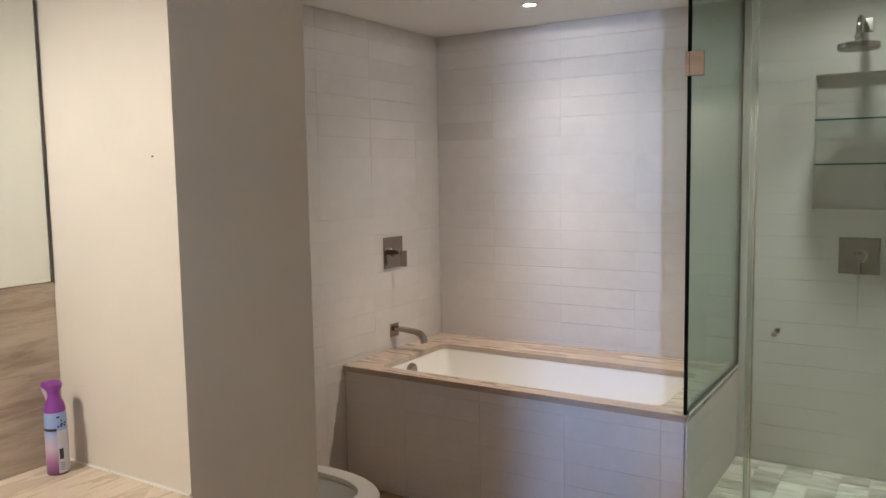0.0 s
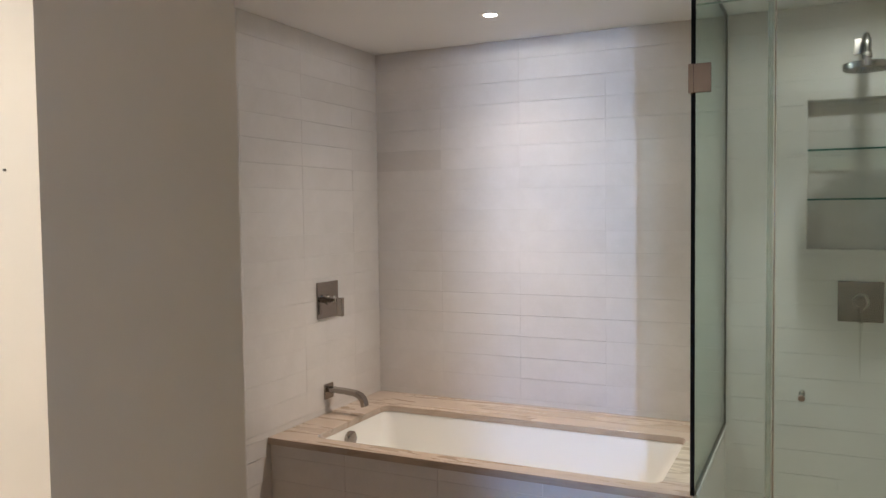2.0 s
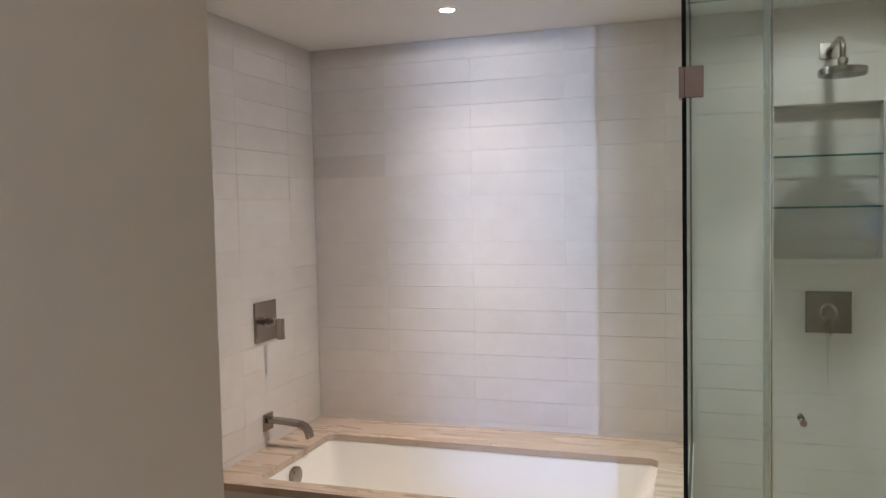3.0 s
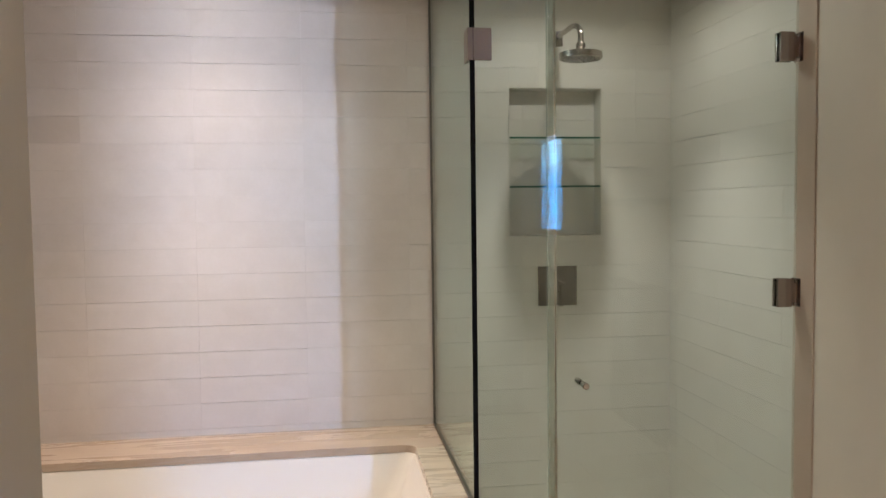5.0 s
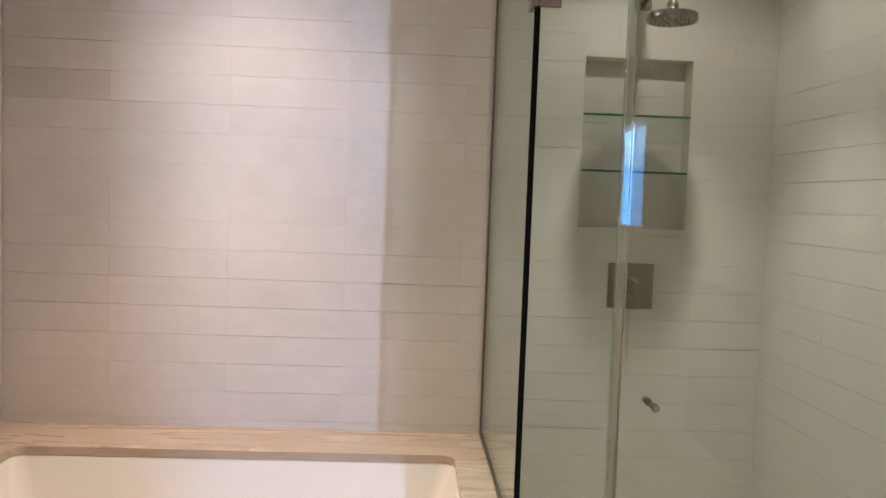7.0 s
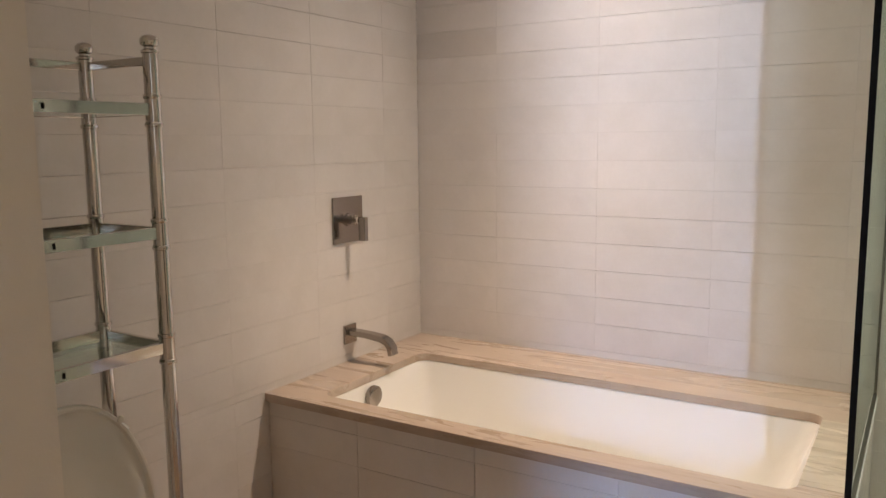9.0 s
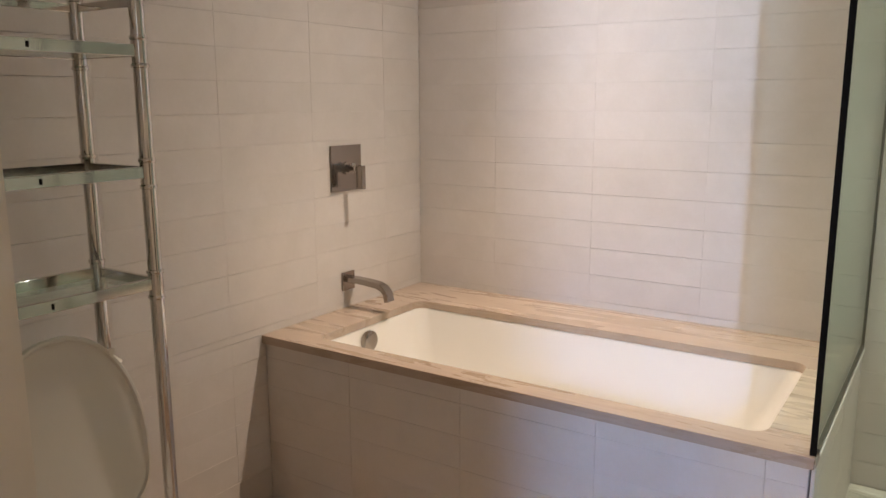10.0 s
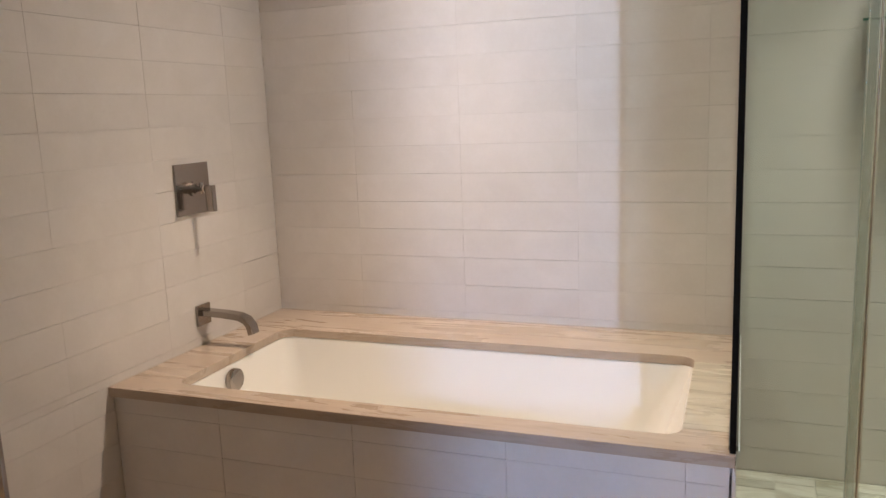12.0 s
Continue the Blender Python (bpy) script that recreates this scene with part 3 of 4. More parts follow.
def downlight(x, y, label):
    d = empty("ceiling_downlight")
    tagged(d, label, "ceiling light", "recessed ceiling lights")
    bm = bmesh.new()
    n = 32
    rings = []
    for r, z in ((0.046, CEIL - 0.0005), (0.045, CEIL - 0.004), (0.030, CEIL - 0.005), (0.026, CEIL - 0.001)):
        rings.append([Vector((x + r * math.cos(2 * math.pi * i / n), y + r * math.sin(2 * math.pi * i / n), z)) for i in range(n)])
    loft(bm, rings, False, False)
    part("trim_ring", bm, M_TRIMWHITE, d, smooth=True)
    bm = bmesh.new()
    cyl(bm, (x, y, CEIL - 0.004), (x, y, CEIL - 0.001), 0.026, n=28)
    part("lens", bm, M_LAMP, d, "glowing warm white lens")
    return d


downlight(0.842, -0.495, "small round recessed downlight in the ceiling over the bath")
downlight(2.228, -0.52, "small round recessed downlight in the shower ceiling")
downlight(0.70, -3.90, "small round recessed downlight over the vanity")

# ---- toilet ----
TC = -1.84


def egg(x0, x1, w, z, cy=TC, n=40, back=0.5):
    """An egg outline from x0 at the wall end to x1 in front, w wide."""
    pts = []
    m = x0 + (x1 - x0) * 0.42
    for i in range(n):
        a = 2 * math.pi * i / n
        c, s = math.cos(a), math.sin(a)
        ex = (x1 - m) if c > 0 else (m - x0)
        e = 1.0 if c > 0 else 0.75
        pts.append(Vector((m + ex * (abs(c) ** e) * (1 if c >= 0 else -1), cy + w / 2 * (abs(s) ** (0.92)) * (1 if s >= 0 else -1), z)))
    return pts


toilet = empty("toilet")
tagged(toilet, "white porcelain toilet with its lid raised", "toilet")
bm = bmesh.new()
loft(bm, [egg(0.185, 0.735, 0.24, 0.001), egg(0.185, 0.745, 0.25, 0.02), egg(0.205, 0.735, 0.23, 0.10), egg(0.225, 0.755, 0.24, 0.20), egg(0.245, 0.815, 0.31, 0.30), egg(0.285, 0.850, 0.36, 0.375), egg(0.285, 0.855, 0.365, 0.395),
          egg(0.300, 0.845, 0.35, 0.402), egg(0.355, 0.785, 0.25, 0.400), egg(0.365, 0.775, 0.235, 0.385), egg(0.395, 0.715, 0.19, 0.30), egg(0.435, 0.635, 0.12, 0.22), egg(0.485, 0.575, 0.06, 0.20)])
part("bowl", bm, M_PORC, toilet, smooth=True)
bm = bmesh.new()
loft(bm, [egg(0.320, 0.860, 0.375, 0.404), egg(0.315, 0.865, 0.38, 0.412), egg(0.325, 0.855, 0.37, 0.424), egg(0.385, 0.780, 0.245, 0.424), egg(0.395, 0.770, 0.235, 0.412), egg(0.390, 0.775, 0.24, 0.404)], False, False)
part("seat", bm, M_LID, toilet, "white plastic toilet seat", True)
bm = bmesh.new()
r0 = rrect(0.014, 0.220, TC - 0.20, TC + 0.20, 0.03, 0.40)
loft(bm, [r0, rrect(0.008, 0.235, TC - 0.215, TC + 0.215, 0.03, 0.74)])
part("tank", bm, M_PORC, toilet, smooth=True)
bm = bmesh.new()
loft(bm, [rrect(0.004, 0.243, TC - 0.222, TC + 0.222, 0.032, 0.741), rrect(0.004, 0.246, TC - 0.225, TC + 0.225, 0.034, 0.765), rrect(0.012, 0.236, TC - 0.215, TC + 0.215, 0.03, 0.775)])
part("tank_lid", bm, M_PORC, toilet, smooth=True)
bm = boxm(0.12, 0.36, TC - 0.11, TC + 0.11, 0.36, 0.401, bevel=0.012)
part("rear_shelf", bm, M_PORC, toilet, smooth=True)
# lid: an egg outline standing up, leaning back a little
bm = bmesh.new()
tilt = Matrix.Translation((0.350, 0, 0.430)) @ Matrix.Rotation(radians(-94), 4, "Y")
def lid_ring(grow, h):
    pts = []
    for i in range(48):
        a = 2 * math.pi * i / 48
        c, q = math.cos(a), math.sin(a)
        ln = (0.300 + grow) * c if c > 0 else -(0.165 + grow * 0.3) * abs(c) ** 0.55
        pts.append(tilt @ Vector((0.165 + ln, TC + (0.203 + grow) * abs(q) ** (0.95 if c > 0 else 0.62) * (1 if q >= 0 else -1), h)))
    return pts
loft(bm, [lid_ring(-0.014, 0.020), lid_ring(-0.004, 0.016), lid_ring(0, 0.008), lid_ring(0, 0.0), lid_ring(-0.003, -0.004), lid_ring(-0.009, -0.004), lid_ring(-0.014, 0.002), lid_ring(-0.030, 0.004)])
part("lid", bm, M_LID, toilet, "raised white plastic lid", True)
for dy in (-0.075, 0.075):
    bm = bmesh.new()
    cyl(bm, (0.340, TC + dy - 0.02, 0.432), (0.340, TC + dy + 0.02, 0.432), 0.012, n=16, bevel=0.002)
    box(bm, 0.328, 0.352, TC + dy - 0.012, TC + dy + 0.012, 0.402, 0.43, bevel=0.003)
    part("seat_hinge", bm, M_LID, toilet, "white plastic seat hinge")
for dy in (0.13, -0.13):
    bm = bmesh.new()
    p = tilt @ Vector((0.40, TC + dy, -0.001))
    cyl(bm, p, p + Vector((0.007, 0, 0)), 0.009, n=16, bevel=0.002)
    part("bumper", bm, M_LID, toilet, "small rubber bumper of the lid")

# ---- etagere over the toilet ----
rack = empty("etagere")
tagged(rack, "polished chrome etagere with glass shelves standing over the toilet", "shelving unit")
RY1, RY0, RX0, RX1 = -1.615, -2.19, 0.150, 0.378
SHELVES = (1.508, 1.239, 0.980)
for x in (RX0, RX1):
    for y in (RY0, RY1):
        prof = [(0.0, 0.002), (0.017, 0.002), (0.017, 0.012), (0.0160, 0.016)]
        for z in sorted(SHELVES):
            prof += [(0.0160, z - 0.038), (0.0190, z - 0.037), (0.0198, z - 0.033), (0.0190, z - 0.029), (0.0168, z - 0.027),
                     (0.0168, z + 0.022), (0.0190, z + 0.024), (0.0198, z + 0.028), (0.0190, z + 0.032), (0.0160, z + 0.033)]
        prof += [(0.0160, 1.626), (0.0190, 1.628), (0.0190, 1.633), (0.012, 1.636), (0.0115, 1.640), (0.0175, 1.643), (0.0200, 1.649), (0.0195, 1.657), (0.0145, 1.663), (0.006, 1.666), (0.0, 1.667)]
        bm = bmesh.new()
        lathe(bm, (x, y, 0), prof, n=20)
        part("post", bm, M_CHROME, rack, smooth=True)
for z in SHELVES:
    g = part("glass_shelf", boxm(RX0 + 0.008, RX1 - 0.008, RY0 + 0.012, RY1 - 0.012, z - 0.012, z - 0.006), M_SHELF_GLASS, rack, "clear glass shelf plate")
    for nm, b_ in (("front_rail", (RX1 - 0.006, RX1 + 0.006, RY0 + 0.012, RY1 - 0.012, z - 0.013, z + 0.013)),
                   ("rear_rail", (RX0 - 0.006, RX0 + 0.006, RY0 + 0.012, RY1 - 0.012, z - 0.013, z + 0.013)),
                   ("side_rail", (RX0 + 0.012, RX1 - 0.012, RY1 - 0.005, RY1 + 0.005, z - 0.013, z + 0.013)),
                   ("side_rail", (RX0 + 0.012, RX1 - 0.012, RY0 - 0.005, RY0 + 0.005, z - 0.013, z + 0.013))):
        r_ = part(nm, boxm(*b_, bevel=0.001), M_CHROME, g)
    for yy in (RY1 - 0.255, RY1 - 0.40):
        bm = boxm(RX1 + 0.006, RX1 + 0.008, yy - 0.003, yy + 0.003, z - 0.006, z + 0.006, bevel=0.001)
        part("screw", bm, M_BLACK, g, "dark screw head")
for nm, b_ in (("top_rail", (RX0 - 0.004, RX0 + 0.004, RY0 + 0.012, RY1 - 0.012, 1.602, 1.621)),
               ("top_rail", (RX0 + 0.012, RX1 - 0.012, RY1 - 0.004, RY1 + 0.004, 1.602, 1.621)),
               ("top_rail", (RX0 + 0.012, RX1 - 0.012, RY0 - 0.004, RY0 + 0.004, 1.602, 1.621))):
    part(nm, boxm(*b_, bevel=0.0015), M_CHROME, rack)

# ---- vanity ----
van = empty("vanity_cabinet")
tagged(van, "dark wood vanity cabinet with doors under the stone counter", "cabinet")
part("body", boxm(0.495, 1.02, -4.02, -2.745, 0.08, 0.775), M_CABINET, van)
for i in range(3):
    y0 = -4.015 + i * 0.423
    d = part("door", boxm(1.021, 1.039, y0, y0 + 0.418, 0.09, 0.765, bevel=0.002), M_CABINET, van)
    part("handle", boxm(1.0395, 1.055, y0 + 0.19, y0 + 0.23, 0.70, 0.712, bevel=0.002), M_NICKEL, d, "nickel bar handle")
part("plinth", boxm(0.52, 0.97, -4.00, -2.75, -0.0005, 0.08), M_CABINET, van)
counter = tagged(part("vanity_counter", boxm(0.502, 1.05, -4.03, -2.743, 0.776, 0.811, bevel=0.003), M_COUNTER), "pale beige travertine vanity counter", "countertop")
structure("backsplash", boxm(0.481, 0.501, -4.03, -2.742, 0.776, 1.303), M_SPLASH, "brown veined travertine backsplash")
mc = empty("mirror_cabinet")
tagged(mc, "wall mirror cabinet over the stone backsplash", "mirror")
part("carcass", boxm(0.481, 0.498, -3.97, -2.754, 1.307, 2.20), M_DARK, mc)
part("mirror_glass", boxm(0.4985, 0.504, -3.97, -2.752, 1.305, 2.20, bevel=0.001), M_MIRROR, mc, "silvered mirror glass")
part("edge", boxm(0.481, 0.506, -2.7515, -2.7495, 1.305, 2.20), M_DARK, mc, "thin dark metal edge")



def can_body():
    mat, nt, b = nodes_of("can_print", 0.28)
    tc = nt.nodes.new("ShaderNodeTexCoord")
    sp_ = nt.nodes.new("ShaderNodeSeparateXYZ")
    nt.links.new(tc.outputs["Object"], sp_.inputs[0])
    mr = nt.nodes.new("ShaderNodeMapRange")
    mr.inputs["From Min"].default_value, mr.inputs["From Max"].default_value = 0.812, 0.990
    nt.links.new(sp_.outputs["Z"], mr.inputs["Value"])
    nt.links.new(ramp(nt, mr.outputs[0], [(0.0, (0.13, 0.05, 0.12)), (0.20, (0.38, 0.16, 0.32)), (0.42, (0.62, 0.50, 0.62)), (0.62, (0.45, 0.46, 0.66)), (0.66, (0.30, 0.42, 0.72)), (1.0, (0.33, 0.45, 0.70))]), b.inputs["Base Color"])
    return mat


CX, CY, CZ = 0.583, -2.813, 0.8115
can = empty("air_freshener")
tagged(can, "purple and blue air freshener spray can on the vanity counter", "spray can")
bm = bmesh.new()
lathe(bm, (CX, CY, CZ), [(0.0, 0.0), (0.030, 0.0), (0.032, 0.003), (0.032, 0.006), (0.0315, 0.15), (0.0305, 0.165), (0.027, 0.178), (0.0, 0.178)], n=32)
part("can", bm, can_body(), can, smooth=True)
M_CAP = nodes_of("cap_purple", 0.35, 0, (0.25, 0.055, 0.33))[0]
bm = bmesh.new()
loft(bm, [[Vector((CX + r * math.cos(2 * math.pi * i / 24) * sx + ox, CY + r * math.sin(2 * math.pi * i / 24), CZ + z)) for i in range(24)]
          for r, z, sx, ox in ((0.0300, 0.172, 1, 0), (0.0300, 0.180, 1, 0), (0.0265, 0.194, 1, 0), (0.0195, 0.208, 1, 0), (0.0165, 0.219, 1, 0), (0.0180, 0.229, 1, 0), (0.0250, 0.238, 1, -0.002), (0.0265, 0.246, 1, -0.003), (0.0200, 0.254, 1, -0.003), (0.0080, 0.257, 1, -0.002))])
part("trigger_cap", bm, M_CAP, can, "purple plastic trigger cap", True)
bm = bmesh.new()
loft(bm, [[Vector((CX - 0.51 * d - 0.86 * u, CY - 0.86 * d + 0.51 * u, CZ + h)) for u, h in ((-w, lo), (w, lo), (w, hi), (-w, hi))] for d, w, lo, hi in ((-0.004, 0.017, 0.232, 0.252), (0.018, 0.014, 0.236, 0.256), (0.034, 0.009, 0.242, 0.254))])
bmesh.ops.bevel(bm, geom=list(bm.edges), offset=0.003, segments=2, affect="EDGES")
part("trigger", bm, M_CAP, can, "purple finger trigger", True)


def wrap(z0, z1, a0, a1, mat, name, label, rr=0.0326):
    bm = bmesh.new()
    n = 10
    lo, hi = [], []
    for i in range(n + 1):
        a = radians(a0 + (a1 - a0) * i / n)
        lo.append(bm.verts.new((CX + rr * math.cos(a), CY + rr * math.sin(a), CZ + z0)))
        hi.append(bm.verts.new((CX + rr * math.cos(a), CY + rr * math.sin(a), CZ + z1)))
    for i in range(n):
        bm.faces.new((lo[i], lo[i + 1], hi[i + 1], hi[i]))
    return part(name, bm, mat, can, label)


bm = bmesh.new()
cyl(bm, (CX - 0.010, CY - 0.0125, CZ + 0.205), (CX - 0.016, CY - 0.020, CZ + 0.238), 0.0065, 0.008, n=14)
part("nozzle", bm, nodes_of("nozzle_pink", 0.4, 0, (0.62, 0.50, 0.58))[0], can, "pale nozzle under the cap", True)
M_WHITEPRINT = nodes_of("print_white", 0.35, 0, (0.62, 0.60, 0.66))[0]
M_DARKPRINT = nodes_of("print_dark", 0.35, 0, (0.05, 0.03, 0.06))[0]
wrap(0.006, 0.124, -27, 56, M_WHITEPRINT, "rear_label", "pale printed rear label")
wrap(0.044, 0.073, -21, 0, M_DARKPRINT, "print_block", "dark printed block", 0.0329)
wrap(0.123, 0.130, -115, -27, M_DARKPRINT, "print_line", "dark printed line", 0.0329)
for z, a0, a1 in ((0.132, -24, -14), (0.133, -10, 0), (0.138, -8, 6), (0.147, -6, 2), (0.158, -26, -10), (0.133, 8, 20), (0.140, 12, 24)):
    wrap(z, z + 0.005, a0, a1, M_DARKPRINT, "print_line", "dark printed line", 0.0329)
M_GREYPRINT = nodes_of("print_grey", 0.4, 0, (0.3, 0.25, 0.34))[0]
for i in range(4):
    wrap(0.014 + 0.006 * i, 0.017 + 0.006 * i, -20, 4, M_GREYPRINT, "print_line", "small grey printed line", 0.0329)

structure("trim", boxm(0.003, GX - 0.012, -0.004, -0.0004, DECK + 0.0003, DECK + 0.0030), M_CAULK, "beige caulk line behind the bath deck")
structure("trim", boxm(0.0004, 0.004, -0.940, -0.0045, DECK + 0.0003, DECK + 0.0030), M_CAULK, "beige caulk line beside the bath deck")
structure("trim", boxm(0.504, 1.013, -2.7475, -2.7415, 0.8105, 0.8155, bevel=0.001), M_TRIMWHITE, "white caulk line along the counter")
structure("trim", boxm(GX + 0.0102, GX + 0.0135, GY + 0.006, -0.012, DECK - 0.003, DECK + 0.003), M_TRIMWHITE, "white caulk line under the shower glass")
bm = bmesh.new()
cyl(bm, (0.938, -2.7415, 1.629), (0.938, -2.745, 1.629), 0.0022, n=10)
tagged(part("nail", bm, M_DARK), "small dark nail head in the painted wall", "nail")

can.scale = (0.87, 0.87, 0.96)
can.location = (CX * 0.13, CY * 0.13, CZ * 0.04)

# ---- wall shelf and towel ----
ws = empty("wall_shelf")
tagged(ws, "slim frosted glass shelf with metal edge on the painted wall", "shelf")
part("plate", boxm(RW - 0.14, RW - 0.0005, -2.35, -1.720, 1.505, 1.535, bevel=0.003), M_SHELF, ws)
for y in (-1.81, -2.26):
    part("bracket", boxm(RW - 0.012, RW - 0.0005, y - 0.02, y + 0.02, 1.478, 1.5045, bevel=0.002), M_NICKEL, ws)

bar = empty("towel_bar")
tagged(bar, "nickel towel bar on the painted wall", "towel bar")
bm = bmesh.new()
cyl(bm, (RW - 0.075, -2.40, 1.143), (RW - 0.075, -1.678, 1.143), 0.009, n=20)
part("bar", bm, M_NICKEL, bar, smooth=True)
for y in (-1.74, -2.388):
    bm = bmesh.new()
    cyl(bm, (RW - 0.0005, y, 1.143), (RW - 0.006, y, 1.143), 0.012, n=24)
    cyl(bm, (RW - 0.006, y, 1.143), (RW - 0.084, y, 1.143), 0.008, n=16)
    part("post", bm, M_NICKEL, bar, smooth=True)


def towel_mat():
    mat, nt, b = nodes_of("towel_terry", 0.95)
    v = coords(nt)
    f = noise_tex(nt, v, 420, 3, 0.7)
    g = noise_tex(nt, v, 9, 4)
    c = ramp(nt, f, [(0.3, (0.082, 0.058, 0.034)), (0.7, (0.170, 0.126, 0.080))])
    c = mixc(nt, 1.0, c, ramp(nt, g, [(0.3, (0.8, 0.8, 0.8)), (0.7, (1.1, 1.1, 1.1))]), "MULTIPLY")
    nt.links.new(c, b.inputs["Base Color"])
    bump(nt, b, f, 1.0, 0.003)
    b.inputs["Sheen Weight"].default_value = 0.1
    return mat


M_TOWEL = towel_mat()
M_BAND = paint("towel_band", (0.125, 0.095, 0.070), 0.8, 0.1, 0.8)
towel = empty("towel")
tagged(towel, "folded dark brown terry towel hanging on the towel bar", "towel")


def cloth(y0, y1, bottom, r, amp, seed):
    """Cloth over the bar: up the wall side, over, and down the room side."""
    bm = bmesh.new()
    path = []
    top = 1.143
    for i in range(12):
        path.append((RW - 0.075 + r, bottom + (top - bottom) * i / 12))
    for i in range(9):
        a = math.pi * i / 8
        path.append((RW - 0.075 + r * math.cos(a), top + r * math.sin(a)))
    for i in range(1, 37):
        path.append((RW - 0.075 - r, top - (top - bottom) * i / 36))
    ny = 48
    grid = []
    for i in range(ny + 1):
        y = y0 + (y1 - y0) * i / ny
        row = []
        for x, z in path:
            drop = max(0.0, min(1.0, (top + r - z) / 0.25))
            w = amp * drop * (1.1 * math.sin(y * 47 + seed + 0.8 * z) + 0.45 * math.sin(y * 96 + seed * 2 + z * 5) + 0.9 * noise.noise((y * 9, z * 4, seed)))
            yy = y + 0.010 * drop * math.sin(z * 11 + seed) - 0.02 * (1 - drop) * (0.5 - i / ny)
            side = -1 if x < RW - 0.075 else 0.25
            row.append(bm.verts.new((x + side * (w + 1.5 * amp * drop), yy, z + 0.006 * math.sin(y * 20 + seed) * (1 if z > top - 0.2 else 0))))
        grid.append(row)
    for a, b_ in zip(grid, grid[1:]):
        for j in range(len(path) - 1):
            bm.faces.new((a[j], a[j + 1], b_[j + 1], b_[j]))
    return bm


ob = part("cloth", cloth(-2.25, -1.668, 0.52, 0.020, 0.0105, 1.0), M_TOWEL, towel, smooth=True)
ob.modifiers.new("thick", "SOLIDIFY").thickness = 0.010
ob = part("band", cloth(-2.249, -1.676, 0.52, 0.0325, 0.0105, 1.0), M_BAND, towel, "flat woven band across the towel", smooth=True)
bm = bmesh.new()
bm.from_mesh(ob.data)
bmesh.ops.delete(bm, geom=[v for v in bm.verts if not (0.93 < v.co.z < 0.985 and v.co.x < RW - 0.08)], context="VERTS")
bm.to_mesh(ob.data)
bm.free()

# ---- window ----
win = tagged(new("window"), "small window with a wooden sill and white blind", "window", kind="structure")
part("window_casing", boxm(RW - 0.012, RW + 0.004, WY0 - 0.04, WY0 - 0.001, WZ0 - 0.04, WZ1 + 0.04, bevel=0.002), M_BLIND, win, "white window casing board")
part("window_sill", boxm(RW - 0.010, RW + 0.10, WY0 + 0.001, WY1 - 0.001, WZ0 + 0.0005, WZ0 + 0.018, bevel=0.002), M_WOODSILL, win, "orange-brown wooden sill")
part("pane", boxm(RW + 0.060, RW + 0.064, WY0 + 0.002, WY1 - 0.002, WZ0 + 0.019, WZ1 - 0.001), M_WINGLASS, win)
for i in range(15):
    z = WZ0 + 0.045 + i * 0.028
    part("slat", boxm(RW + 0.025, RW + 0.045, WY0 + 0.01, WY1 - 0.01, z, z + 0.0012), M_BLIND, win)

M_OUT = bpy.data.materials.new("outside_daylight")
M_OUT.use_nodes = True
nt = M_OUT.node_tree
nt.nodes.remove(nt.nodes["Principled BSDF"])
em = nt.nodes.new("ShaderNodeEmission")
gc = nt.nodes.new("ShaderNodeTexCoord")
sx = nt.nodes.new("ShaderNodeSeparateXYZ")
nt.links.new(gc.outputs["Object"], sx.inputs[0])
mr = nt.nodes.new("ShaderNodeMapRange")
mr.inputs["From Min"].default_value, mr.inputs["From Max"].default_value = 0.0, 4.0
nt.links.new(sx.outputs["Z"], mr.inputs["Value"])
sky_c = ramp(nt, mr.outputs[0], [(0.0, (0.03, 0.12, 0.28)), (0.30, (0.04, 0.36, 0.92)), (0.47, (0.05, 0.40, 0.98)), (0.50, (0.28, 0.68, 1.2)), (1.0, (0.28, 0.62, 1.1))])
wv = nt.nodes.new("ShaderNodeTexWave")
wv.bands_direction = "Z"
wv.inputs["Scale"].default_value = 6.0
wv.inputs["Distortion"].default_value = 0.0
nt.links.new(gc.outputs["Object"], wv.inputs["Vector"])
sky_c = mixc(nt, 1.0, sky_c, ramp(nt, wv.outputs["Fac"], [(0.05, (0.72, 0.76, 0.82)), (0.3, (1, 1, 1))]), "MULTIPLY")
nt.links.new(sky_c, em.inputs["Color"])
em.inputs["Strength"].default_value = 12
nt.links.new(em.outputs[0], nt.nodes["Material Output"].inputs[0])
structure("backdrop", boxm(3.71, 5.5, -7.55, -7.50, 0.0, 4.0), M_OUT, "plain blue daylight and far facade outside the window")
# unseen dark board, added to narrow the bright outside reflected in the shower glass
structure("backdrop", boxm(1.5, 3.709, -7.56, -7.50, -0.2, 6.0), paint("backdrop_mask_dark", (0.06, 0.045, 0.04), 0.8), "added dark board that masks one side of the bright backdrop")

# ---- tiles ----
PX, PZ, JZ = 0.416, 0.102, 0.644
JOINT = 0.0010
tile_meshes = {}


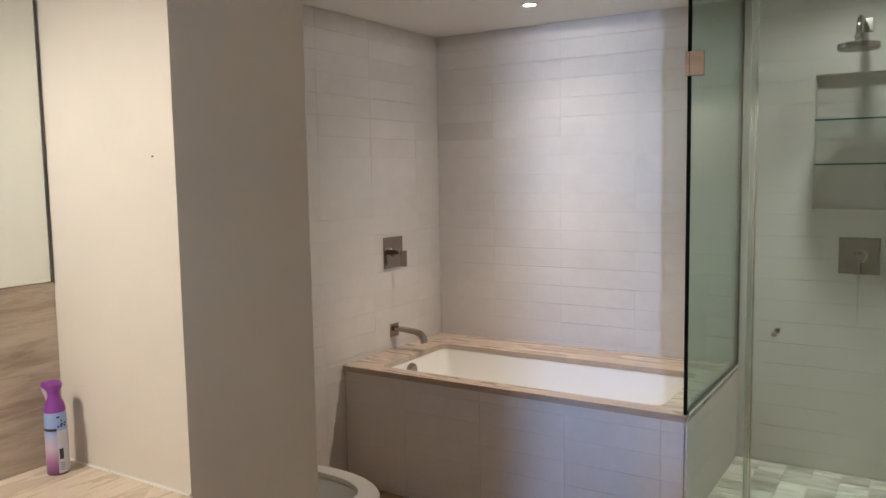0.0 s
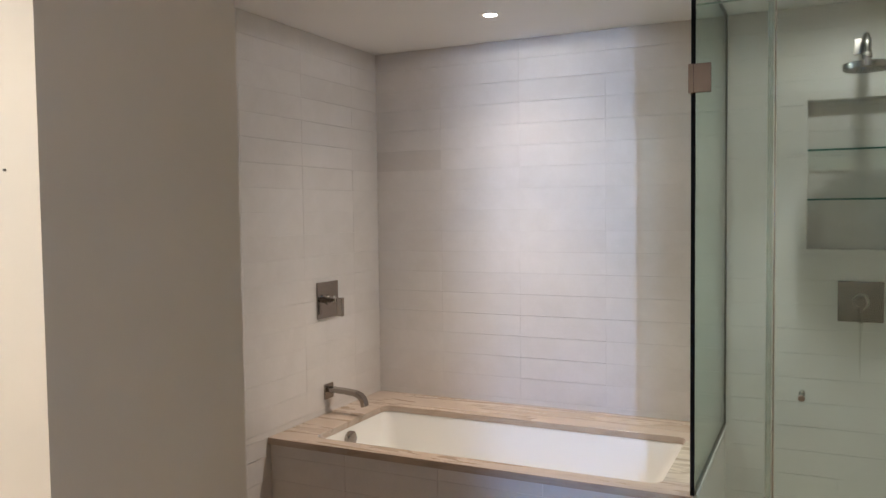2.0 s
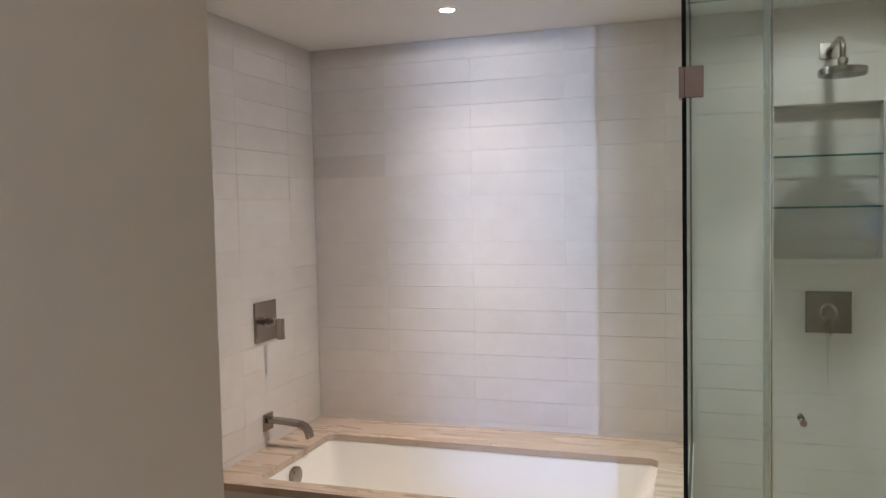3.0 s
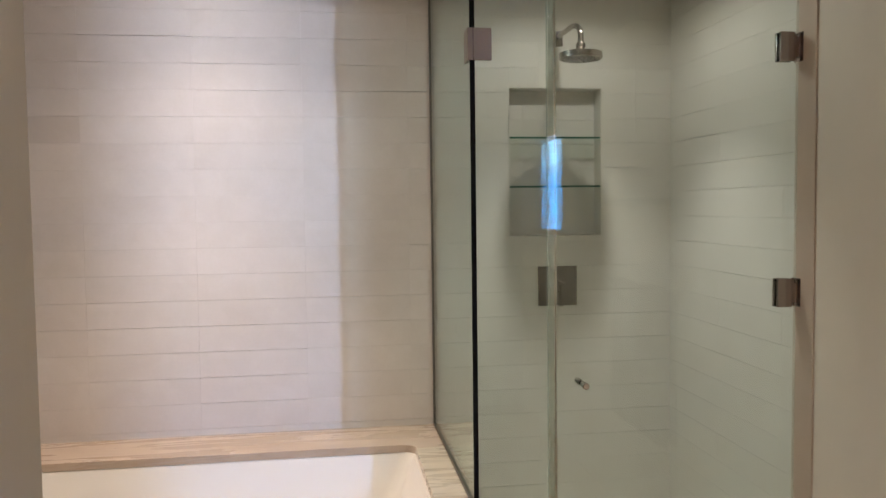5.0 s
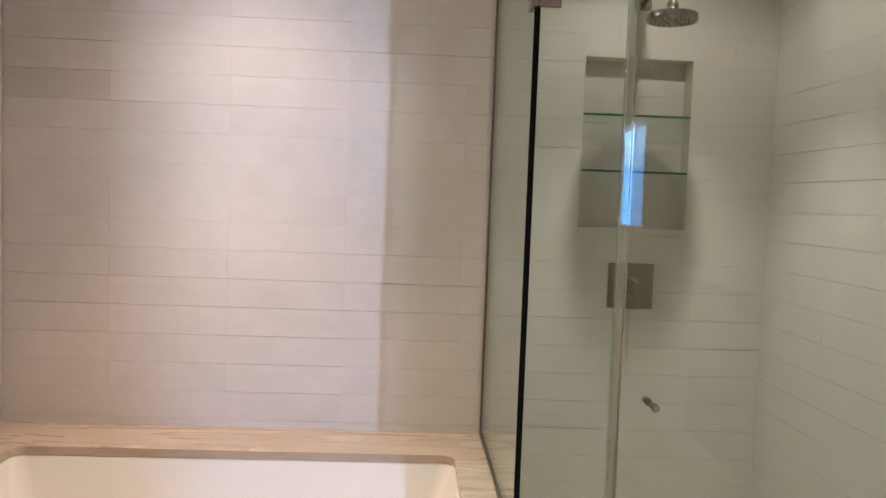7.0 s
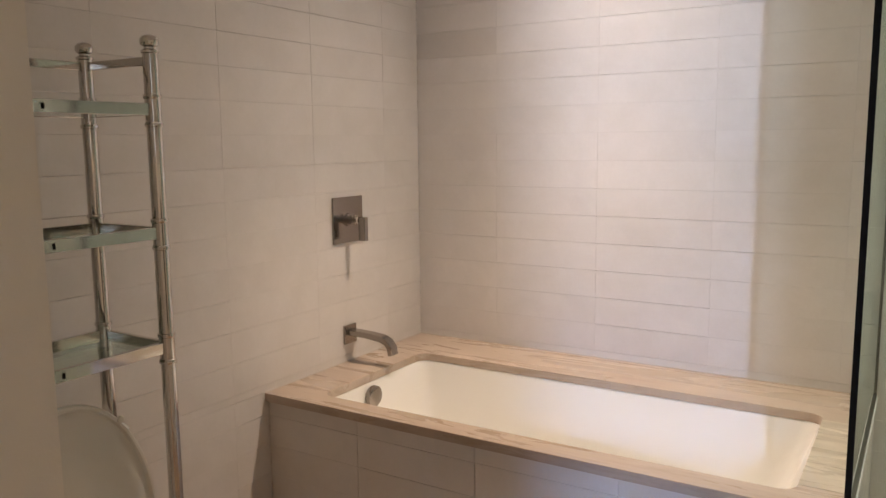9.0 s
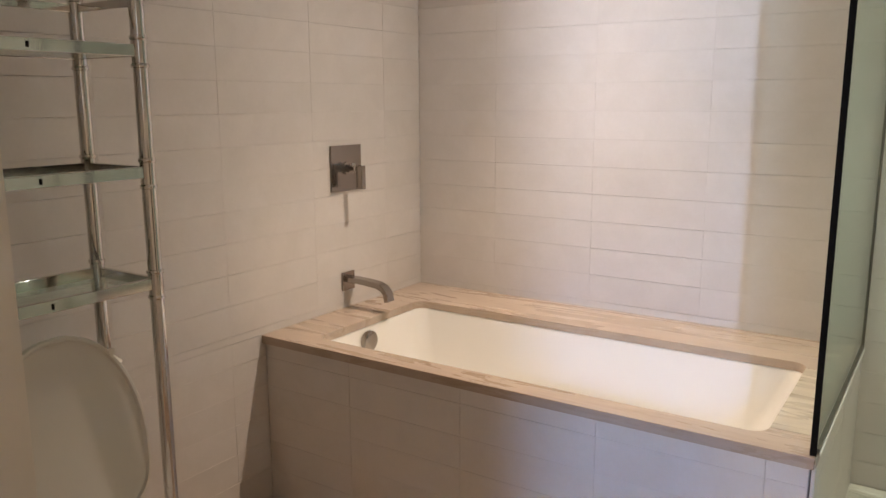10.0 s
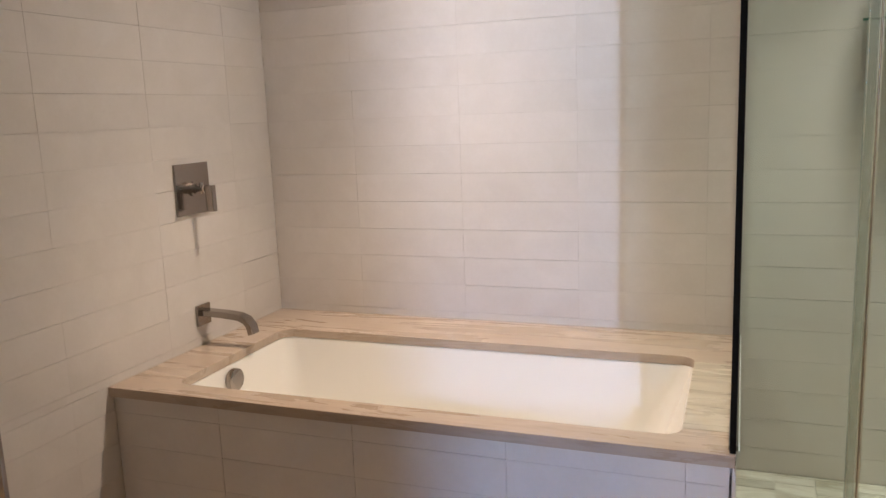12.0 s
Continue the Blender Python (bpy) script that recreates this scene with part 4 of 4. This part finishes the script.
def tile_mesh(axis, w, h, material, t=TT, name="tile"):
    key = (axis, round(w, 4), round(h, 4), material.name, t)
    if key not in tile_meshes:
        bm = bmesh.new()
        b_, c_ = 0.0003, 0.0001
        def q(u, v, d):
            return {"y": (u, d, v), "x": (d, u, v), "z": (u, v, d)}[axis]
        front = [bm.verts.new(q(u, v, 0)) for u, v in ((-w / 2 + c_, -h / 2 + b_), (w / 2 - c_, -h / 2 + b_), (w / 2 - c_, h / 2 - b_), (-w / 2 + c_, h / 2 - b_))]
        mid = [bm.verts.new(q(u, v, b_)) for u, v in ((-w / 2, -h / 2), (w / 2, -h / 2), (w / 2, h / 2), (-w / 2, h / 2))]
        rear = [bm.verts.new(q(u, v, t)) for u, v in ((-w / 2, -h / 2), (w / 2, -h / 2), (w / 2, h / 2), (-w / 2, h / 2))]
        bm.faces.new(front)
        bm.faces.new(list(reversed(rear)))
        for a, c in ((front, mid), (mid, rear)):
            for i in range(4):
                bm.faces.new((a[i], c[i], c[(i + 1) % 4], a[(i + 1) % 4]))
        tile_meshes[key] = finish(name, bm, material)
    return tile_meshes[key]


def cuts(lo, hi, first, pitch, least=0.012):
    """Edges of the tile courses between lo and hi."""
    k = math.floor((lo - first) / pitch)
    out = [lo]
    while True:
        k += 1
        v = first + k * pitch
        if v > hi - least:
            break
        if v > lo + least:
            out.append(v)
    return out + [hi]


def tile_field(parent, axis, plane, u0, u1, v0, v1, ju, jv=JZ, sign=1, holes=(), material=None, pu=PX, pv=PZ, joint=JOINT, name="tile", upright=0.2, darker=()):
    """Tiles on a plane that faces the room; sign gives the way into the wall; upright: the share of the joint left between neighbours."""
    rnd = random.Random(name + axis + str(plane) + str(u0))
    us, vs_ = cuts(u0, u1, ju, pu), cuts(v0, v1, jv, pv)
    for a, b_ in zip(us, us[1:]):
        for c, d in zip(vs_, vs_[1:]):
            rects = [(a, b_, c, d)]
            for hx0, hx1, hz0, hz1 in holes:
                nxt = []
                for r in rects:
                    x0, x1, z0, z1 = r
                    if x1 <= hx0 or x0 >= hx1 or z1 <= hz0 or z0 >= hz1:
                        nxt.append(r)
                        continue
                    if x0 < hx0: nxt.append((x0, hx0, z0, z1))
                    if x1 > hx1: nxt.append((hx1, x1, z0, z1))
                    m0, m1 = max(x0, hx0), min(x1, hx1)
                    if z0 < hz0: nxt.append((m0, m1, z0, hz0))
                    if z1 > hz1: nxt.append((m0, m1, hz1, z1))
                rects = nxt
            for x0, x1, z0, z1 in rects:
                fine = joint == JOINT
                w, h = x1 - x0 - joint * (upright if fine else 1), z1 - z0 - joint * (rnd.choice((0.3, 0.4, 0.6, 1.0, 1.4)) if fine else 1)
                if w < 0.004 or h < 0.004:
                    continue
                u, v = (x0 + x1) / 2, (z0 + z1) / 2
                dark = any(abs(u - du) < 0.1 and abs(v - dv) < 0.03 for du, dv in darker)
                ob = new(name, tile_mesh(axis, w, h, M_TILE_DARK if dark else material or M_TILE, TT * sign, name))
                p = plane + rnd.uniform(0, 0.0005) * sign
                rx, ry = rnd.uniform(-0.12, 0.12), rnd.uniform(-0.12, 0.12)
                if axis == "y":
                    ob.matrix_world = pose(u, p, v, rx, 0, ry)
                elif axis == "x":
                    ob.matrix_world = pose(p, u, v, 0, ry, rx)
                else:
                    ob.matrix_world = pose(u, v, p, rx, ry, 0)
                ob.parent = parent


tile_field(wall_n, "y", 0.0, 0.0008, GX - 0.0005, DECK + 0.001, CEIL - 0.001, 0.368, darker=((0.19, 1.828),))
tile_field(wall_n, "y", 0.0, GX + 0.0005, RW + 0.006, SHF + 0.001, CEIL - 0.001, 0.368 + PX * 0.3, holes=((NX0, NX1, NZ0, NZ1),))
tile_field(wall_n, "y", ND - 0.006, NX0 + 0.001, NX1 - 0.001, NZ0 + 0.001, NZ1 - 0.001, 0.368)
tile_field(wall_w, "x", 0.0, -2.251, -0.0005, DECK + 0.001, CEIL - 0.001, -1.074, sign=-1, upright=0.3)
tile_field(wall_w, "x", 0.0, -2.251, BF - 0.0005, 0.001, DECK + 0.001, -1.074, sign=-1, upright=0.3)
tile_field(wall_e_t, "x", RW, -0.904, -0.0005, SHF + 0.001, CEIL - 0.001, -0.42)
tile_field(bath_box, "y", BF, 0.001, GX - 0.0065, 0.001, DECK - 0.0295, 0.368, 0.435, upright=1.2)
bath_end = bpy.data.objects["wall_bath_end"]
tile_field(bath_end, "x", GX + 0.0065, BF + 0.0005, -0.001, SHF + 0.001, DECK - 0.0295, -0.42, 0.435, sign=-1)
# niche lining
niche = structure("niche_lining", box(box(box(boxm(NX0 + 0.0002, NX0 + 0.0035, 0.0, ND - 0.007, NZ0 + 0.008, NZ1 - 0.004), NX1 - 0.0035, NX1 - 0.0002, 0.0, ND - 0.007, NZ0 + 0.008, NZ1 - 0.004), NX0 + 0.0002, NX1 - 0.0002, 0.0, ND - 0.007, NZ1 - 0.0035, NZ1 - 0.0002), NX0 - 0.012, NX1 + 0.012, -0.004, ND - 0.007, NZ0 - 0.008, NZ0 + 0.008), M_TILE, "stone lining and sill of the shower niche")

# shower floor mosaic and room floor
shower_floor = bpy.data.objects["shower_floor"]
rnd = random.Random(5)
x = GX + 0.008
while x < RW - 0.02:
    x1 = min(x + 0.118, RW - 0.001)
    y = GY + 0.022 - rnd.choice((0.0, 0.0, 0.052))
    while y < -0.012:
        a, b_ = max(y, GY + 0.022), min(y + rnd.choice((0.104, 0.104, 0.104, 0.052)), -0.001)
        if b_ - a > 0.010:
            ob = new("mosaic_tile", tile_mesh("z", x1 - x - 0.0045, b_ - a - 0.003, M_MOSAIC, -0.008, "mosaic_tile"))
            ob.matrix_world = pose((x + x1) / 2, (a + b_) / 2, SHF - rnd.uniform(0, 0.0006))
            ob.parent = shower_floor
        y = b_
    x = x1
floor_ob = bpy.data.objects["floor"]
tile_field(floor_ob, "z", 0.0, 0.001, RW - 0.001, SY + 0.001, BF - 0.001, 0.38, BF, sign=-1, material=M_FLOOR, pu=0.61, pv=0.305, joint=0.002, name="floor_tile")
